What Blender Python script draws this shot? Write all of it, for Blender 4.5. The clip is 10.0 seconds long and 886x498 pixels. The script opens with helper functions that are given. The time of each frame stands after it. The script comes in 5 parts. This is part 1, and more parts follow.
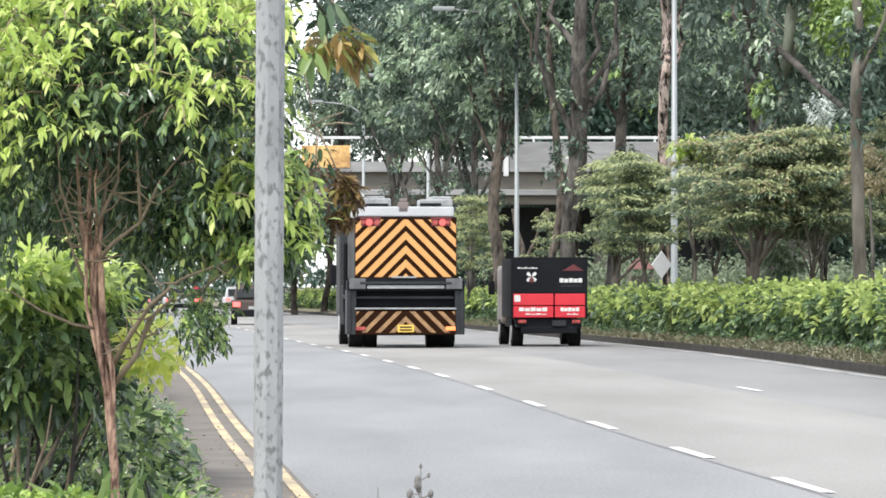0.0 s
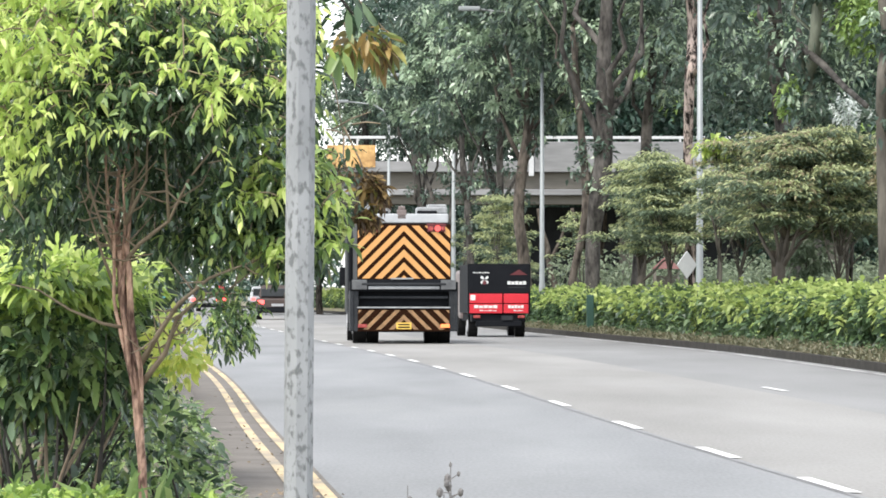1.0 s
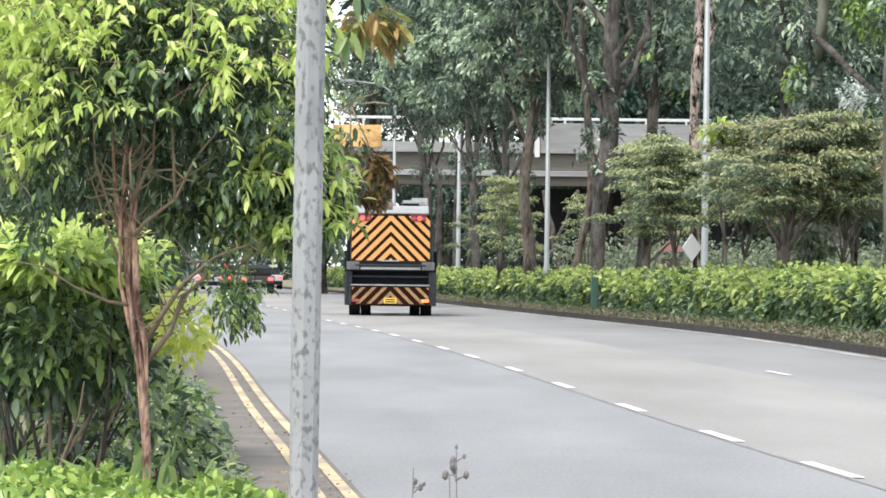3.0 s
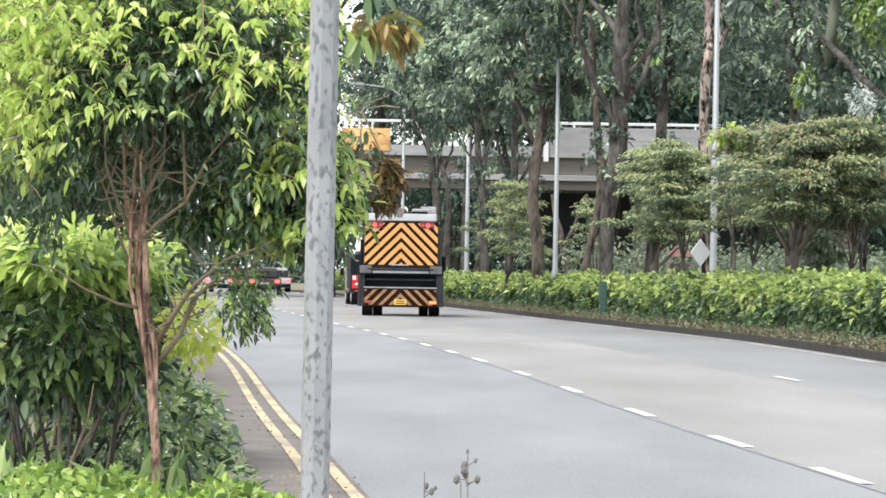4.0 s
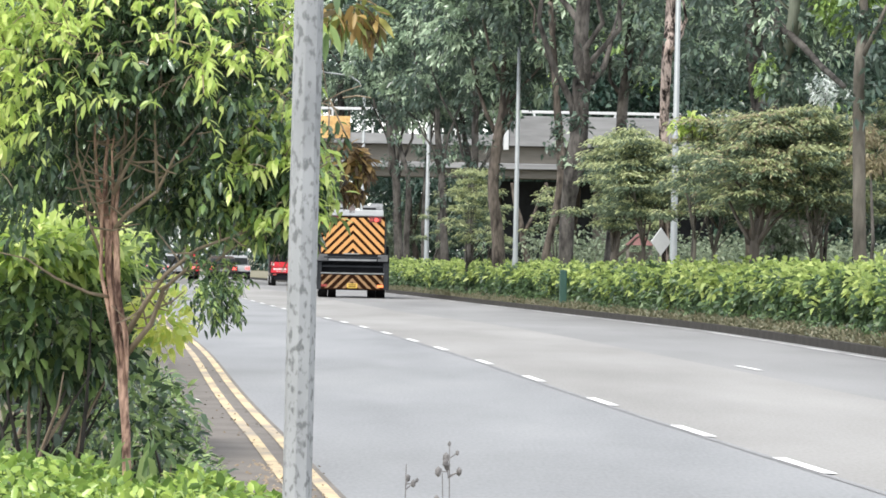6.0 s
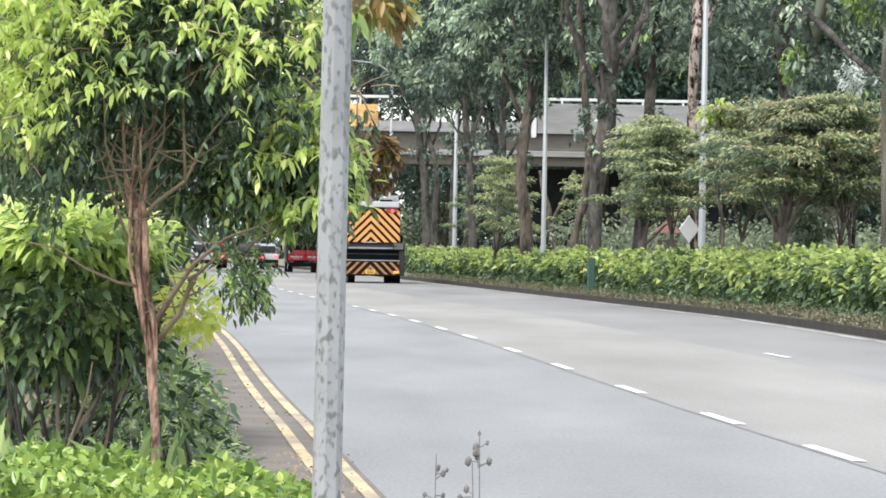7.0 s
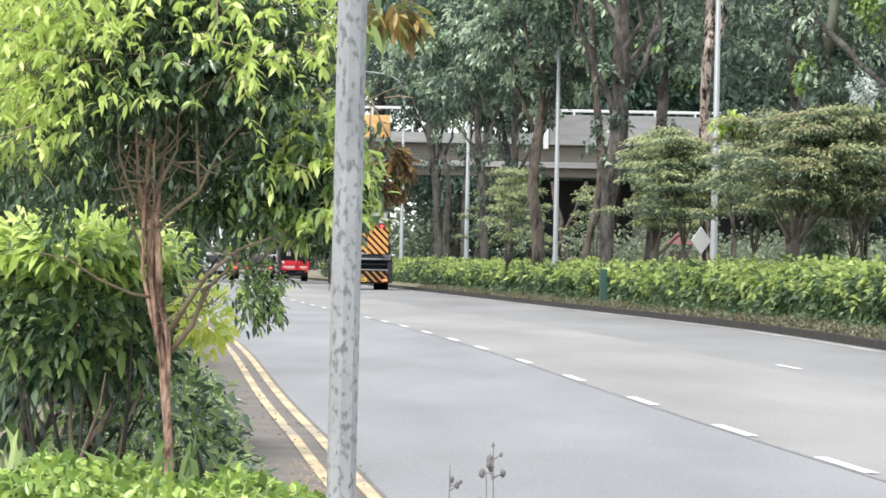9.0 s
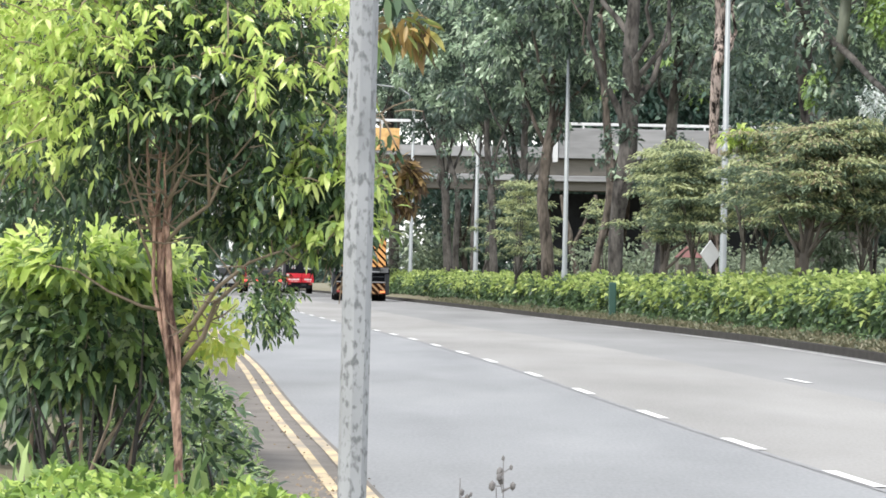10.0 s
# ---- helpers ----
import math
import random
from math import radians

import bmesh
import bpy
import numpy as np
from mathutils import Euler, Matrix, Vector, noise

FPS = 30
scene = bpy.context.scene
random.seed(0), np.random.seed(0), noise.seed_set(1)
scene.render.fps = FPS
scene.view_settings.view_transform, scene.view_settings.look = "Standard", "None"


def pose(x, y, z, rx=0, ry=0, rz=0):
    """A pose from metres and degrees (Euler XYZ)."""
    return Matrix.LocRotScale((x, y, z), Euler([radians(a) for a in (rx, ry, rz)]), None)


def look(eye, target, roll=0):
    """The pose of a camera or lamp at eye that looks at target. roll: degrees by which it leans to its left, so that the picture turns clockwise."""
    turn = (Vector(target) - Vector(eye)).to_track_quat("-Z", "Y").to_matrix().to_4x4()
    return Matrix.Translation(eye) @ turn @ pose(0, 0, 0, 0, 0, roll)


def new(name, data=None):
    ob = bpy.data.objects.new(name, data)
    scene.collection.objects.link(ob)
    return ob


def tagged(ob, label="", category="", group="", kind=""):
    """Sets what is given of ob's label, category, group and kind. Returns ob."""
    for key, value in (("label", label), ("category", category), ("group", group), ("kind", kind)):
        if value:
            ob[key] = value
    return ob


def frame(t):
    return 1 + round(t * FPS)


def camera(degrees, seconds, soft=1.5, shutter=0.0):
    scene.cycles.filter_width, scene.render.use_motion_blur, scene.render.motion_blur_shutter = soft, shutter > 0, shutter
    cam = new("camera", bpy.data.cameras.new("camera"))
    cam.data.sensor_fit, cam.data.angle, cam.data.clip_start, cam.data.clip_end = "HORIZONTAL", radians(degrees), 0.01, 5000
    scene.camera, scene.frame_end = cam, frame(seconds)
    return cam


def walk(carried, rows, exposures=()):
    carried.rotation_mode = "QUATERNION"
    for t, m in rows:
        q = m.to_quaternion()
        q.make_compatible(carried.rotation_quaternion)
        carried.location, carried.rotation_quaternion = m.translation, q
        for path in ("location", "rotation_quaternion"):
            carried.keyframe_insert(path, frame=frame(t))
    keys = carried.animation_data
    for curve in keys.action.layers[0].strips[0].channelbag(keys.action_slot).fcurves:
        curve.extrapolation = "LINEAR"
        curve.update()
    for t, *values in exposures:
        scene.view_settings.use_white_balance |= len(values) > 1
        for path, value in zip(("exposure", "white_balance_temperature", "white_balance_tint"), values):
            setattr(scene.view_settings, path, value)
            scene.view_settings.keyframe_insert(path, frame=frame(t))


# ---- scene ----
# camera: long lens, held by hand beside the road
cam = camera(11.5, 10.0, soft=1.7)


def aim(x, y, z, yaw, pitch, roll):
    a, b = radians(yaw), radians(pitch)
    return look((x, y, z), (x - math.sin(a) * math.cos(b), y + math.cos(a) * math.cos(b), z + math.sin(b)), roll)


PATH = [
    (0, aim(0.0000, 0.0000, 1.2500, 0.0000, 0.4710, 0.0000)),
    (0.5, aim(-0.0054, -0.0164, 1.2496, 0.2219, 0.5111, -0.0475)),
    (1, aim(-0.0083, -0.0147, 1.2485, 0.3258, 0.4686, 0.0628)),
    (1.5, aim(-0.0124, 0.0040, 1.2498, 0.3647, 0.3905, 0.2302)),
    (2, aim(-0.0105, 0.0011, 1.2501, 0.3521, 0.3298, 0.3529)),
    (3.3, aim(-0.0143, 0.0029, 1.2512, 0.4461, 0.2012, 0.7349)),
    (3.5, aim(-0.0143, 0.0029, 1.2512, 0.5461, 0.2362, 0.7349)),
    (4, aim(-0.0205, 0.0115, 1.2515, 0.4950, 0.2599, 0.9251)),
    (4.5, aim(-0.0269, 0.0010, 1.2539, 0.4749, 0.2489, 1.0224)),
    (5, aim(-0.0371, -0.0076, 1.2566, 0.4016, 0.2710, 1.1421)),
    (5.2, aim(-0.0371, -0.0076, 1.2566, 0.3206, 0.2660, 1.1421)),
    (6.3, aim(-0.0643, 0.0064, 1.2585, -0.0871, -0.0013, 1.0996)),
    (6.5, aim(-0.0643, 0.0064, 1.2585, -0.0021, -0.0613, 1.0996)),
    (7, aim(-0.0620, 0.0200, 1.2607, 0.3196, -0.0531, 0.9742)),
    (7.5, aim(-0.0612, 0.0187, 1.2620, 0.3494, 0.0291, 0.8104)),
    (8, aim(-0.0630, 0.0190, 1.2622, 0.4772, 0.1006, 0.8639)),
    (8.5, aim(-0.0640, 0.0015, 1.2617, 0.4941, 0.0837, 0.9382)),
    (9, aim(-0.0659, 0.0133, 1.2621, 0.4755, 0.0881, 1.0616)),
    (9.5, aim(-0.0667, -0.0063, 1.2632, 0.5059, 0.1761, 1.1236)),
    (10, aim(-0.0679, -0.0156, 1.2629, 0.5982, 0.2552, 1.1587)),
]
walk(cam, PATH, exposures=[(0.0, 0.95), (10.0, 0.95)])

# world and sun: bright thin overcast
world = bpy.data.worlds.new("sky")
scene.world = world
world.use_nodes = True
wn = world.node_tree.nodes
sky = wn.new("ShaderNodeTexSky")
sky.sky_type, sky.sun_disc = "NISHITA", False
sky.sun_elevation, sky.sun_rotation = radians(58), radians(215)
sky.air_density, sky.dust_density, sky.ozone_density = 1.0, 1.0, 1.0
pale = wn.new("ShaderNodeHueSaturation")
pale.inputs["Saturation"].default_value = 0.35
world.node_tree.links.new(sky.outputs[0], pale.inputs["Color"])
veil = wn.new("ShaderNodeMixRGB")  # thin white cloud over the whole sky
veil.blend_type = "ADD"
veil.inputs["Fac"].default_value = 1.0
veil.inputs["Color2"].default_value = (2.2, 2.24, 2.3, 1)
world.node_tree.links.new(pale.outputs[0], veil.inputs["Color1"])
world.node_tree.links.new(veil.outputs[0], wn["Background"].inputs["Color"])
wn["Background"].inputs["Strength"].default_value = 0.15
sun_data = bpy.data.lights.new("sun", "SUN")
sun_data.energy, sun_data.angle, sun_data.color = 2.3, radians(12), (1.0, 0.96, 0.88)
sun = new("sun", sun_data)
sun.matrix_world = look((-20, -30, 60), (0, 0, 0))

rng = np.random.default_rng(7)


# ---- materials ----
def material(name, rough=0.6, metal=0.0, spec=0.5):
    m = bpy.data.materials.new(name)
    m.use_nodes = True
    b = m.node_tree.nodes["Principled BSDF"]
    b.inputs["Roughness"].default_value = rough
    b.inputs["Metallic"].default_value = metal
    b.inputs["Specular IOR Level"].default_value = spec
    return m, m.node_tree.nodes, m.node_tree.links, b


def surface(name, dark, light, scale=5.0, fine=60.0, rough=0.6, metal=0.0, bump=0.2, spread=0.5, stretch=(1, 1, 1), spec=0.5, stain=0.0):
    """Two scales of noise between two colours, with fine relief and, on roads, broad darker stains across."""
    m, n, l, b = material(name, rough, metal, spec)
    co = n.new("ShaderNodeTexCoord")
    mp = n.new("ShaderNodeMapping")
    mp.inputs["Scale"].default_value = stretch
    l.new(co.outputs["Object"], mp.inputs["Vector"])
    big, small = n.new("ShaderNodeTexNoise"), n.new("ShaderNodeTexNoise")
    big.inputs["Scale"].default_value, big.inputs["Detail"].default_value = scale, 5
    small.inputs["Scale"].default_value, small.inputs["Detail"].default_value = fine, 3
    l.new(mp.outputs[0], big.inputs["Vector"])
    l.new(mp.outputs[0], small.inputs["Vector"])
    mix = n.new("ShaderNodeMath")
    mix.operation = "MULTIPLY_ADD"
    mix.inputs[1].default_value, mix.inputs[2].default_value = 0.35, 0.0
    l.new(small.outputs["Fac"], mix.inputs[0])
    add = n.new("ShaderNodeMath")
    add.operation = "MULTIPLY_ADD"
    add.inputs[1].default_value = 0.65
    l.new(big.outputs["Fac"], add.inputs[0])
    l.new(mix.outputs[0], add.inputs[2])
    ramp = n.new("ShaderNodeValToRGB")
    ramp.color_ramp.elements[0].position, ramp.color_ramp.elements[1].position = 0.5 - spread / 2, 0.5 + spread / 2
    ramp.color_ramp.elements[0].color, ramp.color_ramp.elements[1].color = (*dark, 1), (*light, 1)
    l.new(add.outputs[0], ramp.inputs["Fac"])
    out = ramp.outputs["Color"]
    if stain:
        wide = n.new("ShaderNodeMapping")
        wide.inputs["Scale"].default_value = (0.5, 0.12, 1)
        l.new(co.outputs["Object"], wide.inputs["Vector"])
        smear = n.new("ShaderNodeTexNoise")
        smear.inputs["Scale"].default_value, smear.inputs["Detail"].default_value = 1.3, 6
        l.new(wide.outputs[0], smear.inputs["Vector"])
        mask = n.new("ShaderNodeValToRGB")
        mask.color_ramp.elements[0].position, mask.color_ramp.elements[1].position = 0.34, 0.5
        mask.color_ramp.elements[0].color, mask.color_ramp.elements[1].color = (1 - stain, 1 - stain, 1 - stain, 1), (1, 1, 1, 1)
        l.new(smear.outputs["Fac"], mask.inputs["Fac"])
        times = n.new("ShaderNodeMixRGB")
        times.blend_type = "MULTIPLY"
        times.inputs["Fac"].default_value = 1.0
        l.new(out, times.inputs["Color1"])
        l.new(mask.outputs["Color"], times.inputs["Color2"])
        out = times.outputs["Color"]
    l.new(out, b.inputs["Base Color"])
    if bump:
        bp = n.new("ShaderNodeBump")
        bp.inputs["Strength"].default_value, bp.inputs["Distance"].default_value = bump, 0.01
        l.new(small.outputs["Fac"], bp.inputs["Height"])
        l.new(bp.outputs["Normal"], b.inputs["Normal"])
    return m


def foliage(name, colours, glow=0.35, rough=0.45):
    """Leaves: colour by leaf, gloss on top, light passing through."""
    m, n, l, b = material(name, rough)
    geo = n.new("ShaderNodeNewGeometry")
    ramp = n.new("ShaderNodeValToRGB")
    while len(ramp.color_ramp.elements) < len(colours):
        ramp.color_ramp.elements.new(0.5)
    for i, c in enumerate(colours):
        ramp.color_ramp.elements[i].position = i / max(1, len(colours) - 1)
        ramp.color_ramp.elements[i].color = (*c, 1)
    l.new(geo.outputs["Random Per Island"], ramp.inputs["Fac"])
    l.new(ramp.outputs["Color"], b.inputs["Base Color"])
    tr = n.new("ShaderNodeBsdfTranslucent")
    br = n.new("ShaderNodeBrightContrast")
    br.inputs["Bright"].default_value = 0.03
    l.new(ramp.outputs["Color"], br.inputs["Color"])
    l.new(br.outputs["Color"], tr.inputs["Color"])
    mx = n.new("ShaderNodeMixShader")
    mx.inputs["Fac"].default_value = glow
    l.new(b.outputs[0], mx.inputs[1])
    l.new(tr.outputs[0], mx.inputs[2])
    l.new(mx.outputs[0], n["Material Output"].inputs["Surface"])
    return m


def lit(name, colour, power):
    m, n, l, b = material(name, 0.3)
    b.inputs["Base Color"].default_value = (*colour, 1)
    b.inputs["Emission Color"].default_value = (*colour, 1)
    b.inputs["Emission Strength"].default_value = power
    return m


M_LANE_L = surface("asphalt_left_lane", (0.138, 0.142, 0.147), (0.213, 0.217, 0.222), 0.4, 30, 0.85, 0, 0.3, stretch=(1.3, 0.22, 1), spread=0.32, stain=0.1)
M_LANE_M = surface("asphalt_middle_lane", (0.152, 0.147, 0.139), (0.24, 0.234, 0.225), 0.35, 30, 0.85, 0, 0.3, stretch=(1.3, 0.22, 1), spread=0.32, stain=0.07)
M_LANE_R = surface("asphalt_right_lane", (0.13, 0.129, 0.128), (0.2, 0.199, 0.198), 0.3, 30, 0.85, 0, 0.3, stretch=(1.3, 0.22, 1), spread=0.32, stain=0.07)
M_SEAM = surface("tar_seam", (0.115, 0.115, 0.117), (0.22, 0.22, 0.222), 1.5, 20, 0.8)
M_GUTTER = surface("gutter_concrete", (0.062, 0.054, 0.046), (0.16, 0.142, 0.125), 2.2, 40, 0.9)
M_WHITE = surface("white_road_paint", (0.5, 0.5, 0.49), (0.7, 0.7, 0.69), 3, 60, 0.7)
M_EDGE = surface("worn_white_edge_paint", (0.17, 0.17, 0.17), (0.55, 0.55, 0.54), 0.3, 9, 0.8, spread=0.2)
M_YELLOW = surface("worn_yellow_paint", (0.22, 0.19, 0.15), (0.53, 0.405, 0.225), 1.1, 16, 0.8, spread=0.2)
M_KERB = surface("mossy_kerb", (0.010, 0.009, 0.0075), (0.055, 0.05, 0.043), 2.5, 14, 0.95, spec=0.2)
M_SOIL = surface("soil_and_grass", (0.07, 0.075, 0.035), (0.18, 0.15, 0.1), 1.3, 9, 0.95)
M_CORE = surface("dark_brown_core", (0.05, 0.045, 0.025), (0.11, 0.10, 0.05), 2, 25, 0.95)
M_STEEL = surface("painted_lamp_steel", (0.19, 0.21, 0.215), (0.27, 0.285, 0.29), 0.8, 8, 0.5, 0.2, 0)
M_CONC = surface("bridge_concrete", (0.15, 0.15, 0.152), (0.31, 0.31, 0.312), 0.35, 3, 0.9, spread=0.4, stretch=(0.3, 1, 2.2))
M_CONC_D = surface("stained_girder_concrete", (0.09, 0.083, 0.07), (0.18, 0.165, 0.14), 0.5, 4, 0.9, stretch=(0.3, 1, 2.5))
M_RAIL = surface("white_rail_paint", (0.45, 0.46, 0.47), (0.58, 0.58, 0.58), 2, 20, 0.5)
M_BARK_D = surface("dark_bark", (0.006, 0.0056, 0.0054), (0.115, 0.106, 0.096), 3.2, 11, 0.9, spread=0.3, stretch=(1, 1, 0.42), spec=0.15, bump=0.6)
M_BARK_B = surface("brown_bark", (0.016, 0.0138, 0.012), (0.15, 0.127, 0.106), 2.8, 11, 0.9, spread=0.3, stretch=(1, 1, 0.4), spec=0.15, bump=0.6)
M_BARK_P = surface("flaking_pink_bark", (0.014, 0.011, 0.01), (0.42, 0.34, 0.3), 3.2, 12, 0.9, spread=0.13, stretch=(2.2, 2.2, 0.6), spec=0.15, bump=0.6)
M_BARK_G = surface("grey_green_bark", (0.07, 0.08, 0.06), (0.2, 0.215, 0.165), 1.2, 10, 0.9, stretch=(1, 1, 0.4), spec=0.15, bump=0.5)
M_BARK_L = surface("pale_grey_bark", (0.03, 0.028, 0.024), (0.17, 0.155, 0.13), 2.4, 10, 0.9, stretch=(1, 1, 0.35), spec=0.15, bump=0.6)
M_BARK_N = surface("peeling_cinnamon_bark", (0.075, 0.036, 0.025), (0.55, 0.35, 0.26), 26, 80, 0.8, spread=0.22, stretch=(1.2, 1.2, 0.42), bump=0.7)
M_TWIG = surface("grey_brown_twig", (0.13, 0.10, 0.07), (0.33, 0.26, 0.185), 8, 60, 0.85, stretch=(1, 1, 0.4))
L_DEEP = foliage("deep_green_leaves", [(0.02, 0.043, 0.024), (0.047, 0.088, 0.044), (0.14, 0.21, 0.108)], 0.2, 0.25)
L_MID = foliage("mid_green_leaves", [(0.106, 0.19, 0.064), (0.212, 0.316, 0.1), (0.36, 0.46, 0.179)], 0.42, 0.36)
# pale colour that paints glints on glossy leaves
L_GLINT = foliage("painted_glint_leaves", [(0.3, 0.4, 0.22), (0.5, 0.6, 0.36)], 0.3, 0.2)
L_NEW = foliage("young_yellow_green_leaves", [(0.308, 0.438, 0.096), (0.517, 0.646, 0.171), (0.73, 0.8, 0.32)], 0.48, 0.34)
L_LIME = foliage("lime_yellow_leaves", [(0.5, 0.58, 0.12), (0.74, 0.77, 0.22), (0.85, 0.86, 0.38)], 0.5, 0.4)
L_COVER = foliage("ground_cover_leaves", [(0.06, 0.115, 0.022), (0.185, 0.3, 0.056), (0.37, 0.48, 0.105)], 0.35, 0.35)
L_RUST = foliage("withered_orange_leaves", [(0.2, 0.12, 0.04), (0.44, 0.3, 0.09), (0.07, 0.045, 0.025), (0.36, 0.34, 0.09), (0.14, 0.21, 0.055)], 0.4)
L_BROWN = foliage("dead_brown_leaves", [(0.035, 0.022, 0.013), (0.1, 0.06, 0.028), (0.3, 0.2, 0.07), (0.055, 0.038, 0.02)], 0.3, 0.7)
L_HEDGE = foliage("hedge_leaves", [(0.026, 0.056, 0.028), (0.062, 0.112, 0.046), (0.123, 0.196, 0.076)], 0.3)
L_HEDGE_T = foliage("hedge_young_leaves", [(0.135, 0.2, 0.055), (0.285, 0.375, 0.095), (0.49, 0.565, 0.195)], 0.45)
# tall crowns: a dark leaf colour and a pale copy that paints lit clumps
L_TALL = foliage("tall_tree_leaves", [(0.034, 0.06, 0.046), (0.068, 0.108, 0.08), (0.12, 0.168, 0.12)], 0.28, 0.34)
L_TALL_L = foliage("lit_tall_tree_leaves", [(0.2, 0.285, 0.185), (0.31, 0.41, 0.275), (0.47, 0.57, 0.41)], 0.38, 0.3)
L_FAR = foliage("far_wood_leaves", [(0.015, 0.04, 0.03), (0.04, 0.079, 0.057), (0.077, 0.132, 0.092)], 0.2, 0.42)
L_FAR_L = foliage("far_light_leaves", [(0.13, 0.22, 0.07), (0.3, 0.42, 0.11)], 0.38)
# olive leaves in two copies: shade and light are put into the colour
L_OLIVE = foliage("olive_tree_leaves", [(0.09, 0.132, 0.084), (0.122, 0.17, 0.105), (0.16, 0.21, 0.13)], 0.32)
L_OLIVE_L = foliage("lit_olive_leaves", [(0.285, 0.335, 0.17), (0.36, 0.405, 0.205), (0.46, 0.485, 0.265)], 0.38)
L_BLUSH = foliage("blushed_olive_shoots", [(0.26, 0.22, 0.14), (0.34, 0.29, 0.18), (0.3, 0.3, 0.17)], 0.38)
L_UNDER = foliage("shaded_undergrowth_leaves", [(0.08, 0.112, 0.07), (0.15, 0.195, 0.12), (0.26, 0.31, 0.2)], 0.38)
# whitish leaf colour for bright sky painted as foliage
L_PALE = foliage("sky_gap_white_leaves", [(0.3, 0.38, 0.32), (0.7, 0.74, 0.72), (0.85, 0.87, 0.86)], 0.35)
L_GRASS = foliage("dry_green_grass", [(0.075, 0.085, 0.045), (0.14, 0.14, 0.08), (0.21, 0.185, 0.12)], 0.3)


# ---- mesh helpers ----
def link(name, verts, faces, mat, parent=None, label="", smooth=False):
    me = bpy.data.meshes.new(name)
    me.from_pydata([tuple(v) for v in verts], [], faces)
    me.update()
    if smooth:
        me.polygons.foreach_set("use_smooth", [True] * len(me.polygons))
    if mat:
        me.materials.append(mat)
    ob = new(name, me)
    ob.parent = parent
    if label:
        tagged(ob, label)
    return ob


def part(name, bm, mat, parent=None, label=""):
    me = bpy.data.meshes.new(name)
    bm.to_mesh(me)
    bm.free()
    me.materials.append(mat)
    ob = new(name, me)
    ob.parent = parent
    if label:
        tagged(ob, label)
    return ob


def thing(name, at, label, category, group=""):
    ob = new(name)
    ob.location = at
    return tagged(ob, label, category, group)


def box(bm, x0, x1, y0, y1, z0, z1, bevel=0.0):
    m = Matrix.Translation(((x0 + x1) / 2, (y0 + y1) / 2, (z0 + z1) / 2)) @ Matrix.Diagonal((x1 - x0, y1 - y0, z1 - z0, 1))
    made = bmesh.ops.create_cube(bm, size=1, matrix=m)["verts"]
    if bevel:
        edges = {e for v in made for e in v.link_edges}
        bmesh.ops.bevel(bm, geom=list(edges), offset=bevel, segments=2, affect="EDGES", profile=0.6)
    return bm


def boxes(*rows, bevel=0.0):
    bm = bmesh.new()
    for r in rows:
        box(bm, *r, bevel=bevel)
    return bm


def drum(bm, centre, axis, radius, depth, n=24, r2=None):
    turn = Vector(axis).to_track_quat("Z", "Y").to_matrix().to_4x4()
    bmesh.ops.create_cone(bm, cap_ends=True, segments=n, radius1=radius, radius2=radius if r2 is None else r2, depth=depth,
                          matrix=Matrix.Translation(centre) @ turn)
    return bm


def tube(points, radii, n=8):
    """Verts and faces of a closed tapered tube along a line of points."""
    pts = [Vector(p) for p in points]
    verts, faces = [], []
    for i, p in enumerate(pts):
        d = (pts[min(i + 1, len(pts) - 1)] - pts[max(i - 1, 0)]).normalized()
        side = d.cross(Vector((0.31, 0.95, 0.02))).normalized()
        up = d.cross(side)
        for k in range(n):
            a = 2 * math.pi * k / n
            verts.append(p + (side * math.cos(a) + up * math.sin(a)) * radii[i])
    for i in range(len(pts) - 1):
        for k in range(n):
            a, b = i * n + k, i * n + (k + 1) % n
            faces.append((a, b, b + n, a + n))
    faces.append(tuple(range(n))[::-1])
    faces.append(tuple(range((len(pts) - 1) * n, len(pts) * n)))
    return verts, faces


def bough(points, radii, n=12, rough=0.12, seed=0):
    """A knotty trunk: the line smoothed and subdivided, with an uneven girth."""
    r = random.Random(seed)
    pts, rad = [], []
    m = len(points)
    for i in range(m - 1):
        a, b, c, d = (Vector(points[min(max(k, 0), m - 1)]) for k in (i - 1, i, i + 1, i + 2))
        for t in (0, 0.25, 0.5, 0.75):
            pts.append(0.5 * (2 * b + (c - a) * t + (2 * a - 5 * b + 4 * c - d) * t * t + (3 * b - a - 3 * c + d) * t ** 3))
            rad.append(radii[i] + (radii[i + 1] - radii[i]) * t)
    pts.append(Vector(points[-1]))
    rad.append(radii[-1])
    v, f = tube(pts, rad, n)
    phase = [r.uniform(0, 6.28) for _ in range(3)]
    out = []
    for k, p in enumerate(v):
        c, ring, j = pts[k // n], k // n, k % n
        a = 2 * math.pi * j / n
        w = 0.5 * math.sin(3 * a + phase[0] + ring * 0.35) + 0.3 * math.sin(5 * a + phase[1] - ring * 0.6) + 0.5 * r.uniform(-1, 1)
        out.append(c + (p - c) * (1 + rough * w))
    return out, f


def merge(chunks):
    verts, faces = [], []
    for v, f in chunks:
        o = len(verts)
        verts += v
        faces += [tuple(i + o for i in q) for q in f]
    return verts, faces


def wobble(a, b, n, amount, seed):
    """Points from a to b with a gentle wander."""
    r = random.Random(seed)
    a, b = Vector(a), Vector(b)
    out = []
    for i in range(n + 1):
        t = i / n
        s = amount * math.sin(math.pi * t)
        out.append(a.lerp(b, t) + Vector((r.uniform(-s, s), r.uniform(-s, s), 0)))
    return out


def unit(v):
    return v / (np.linalg.norm(v, axis=1, keepdims=True) + 1e-9)


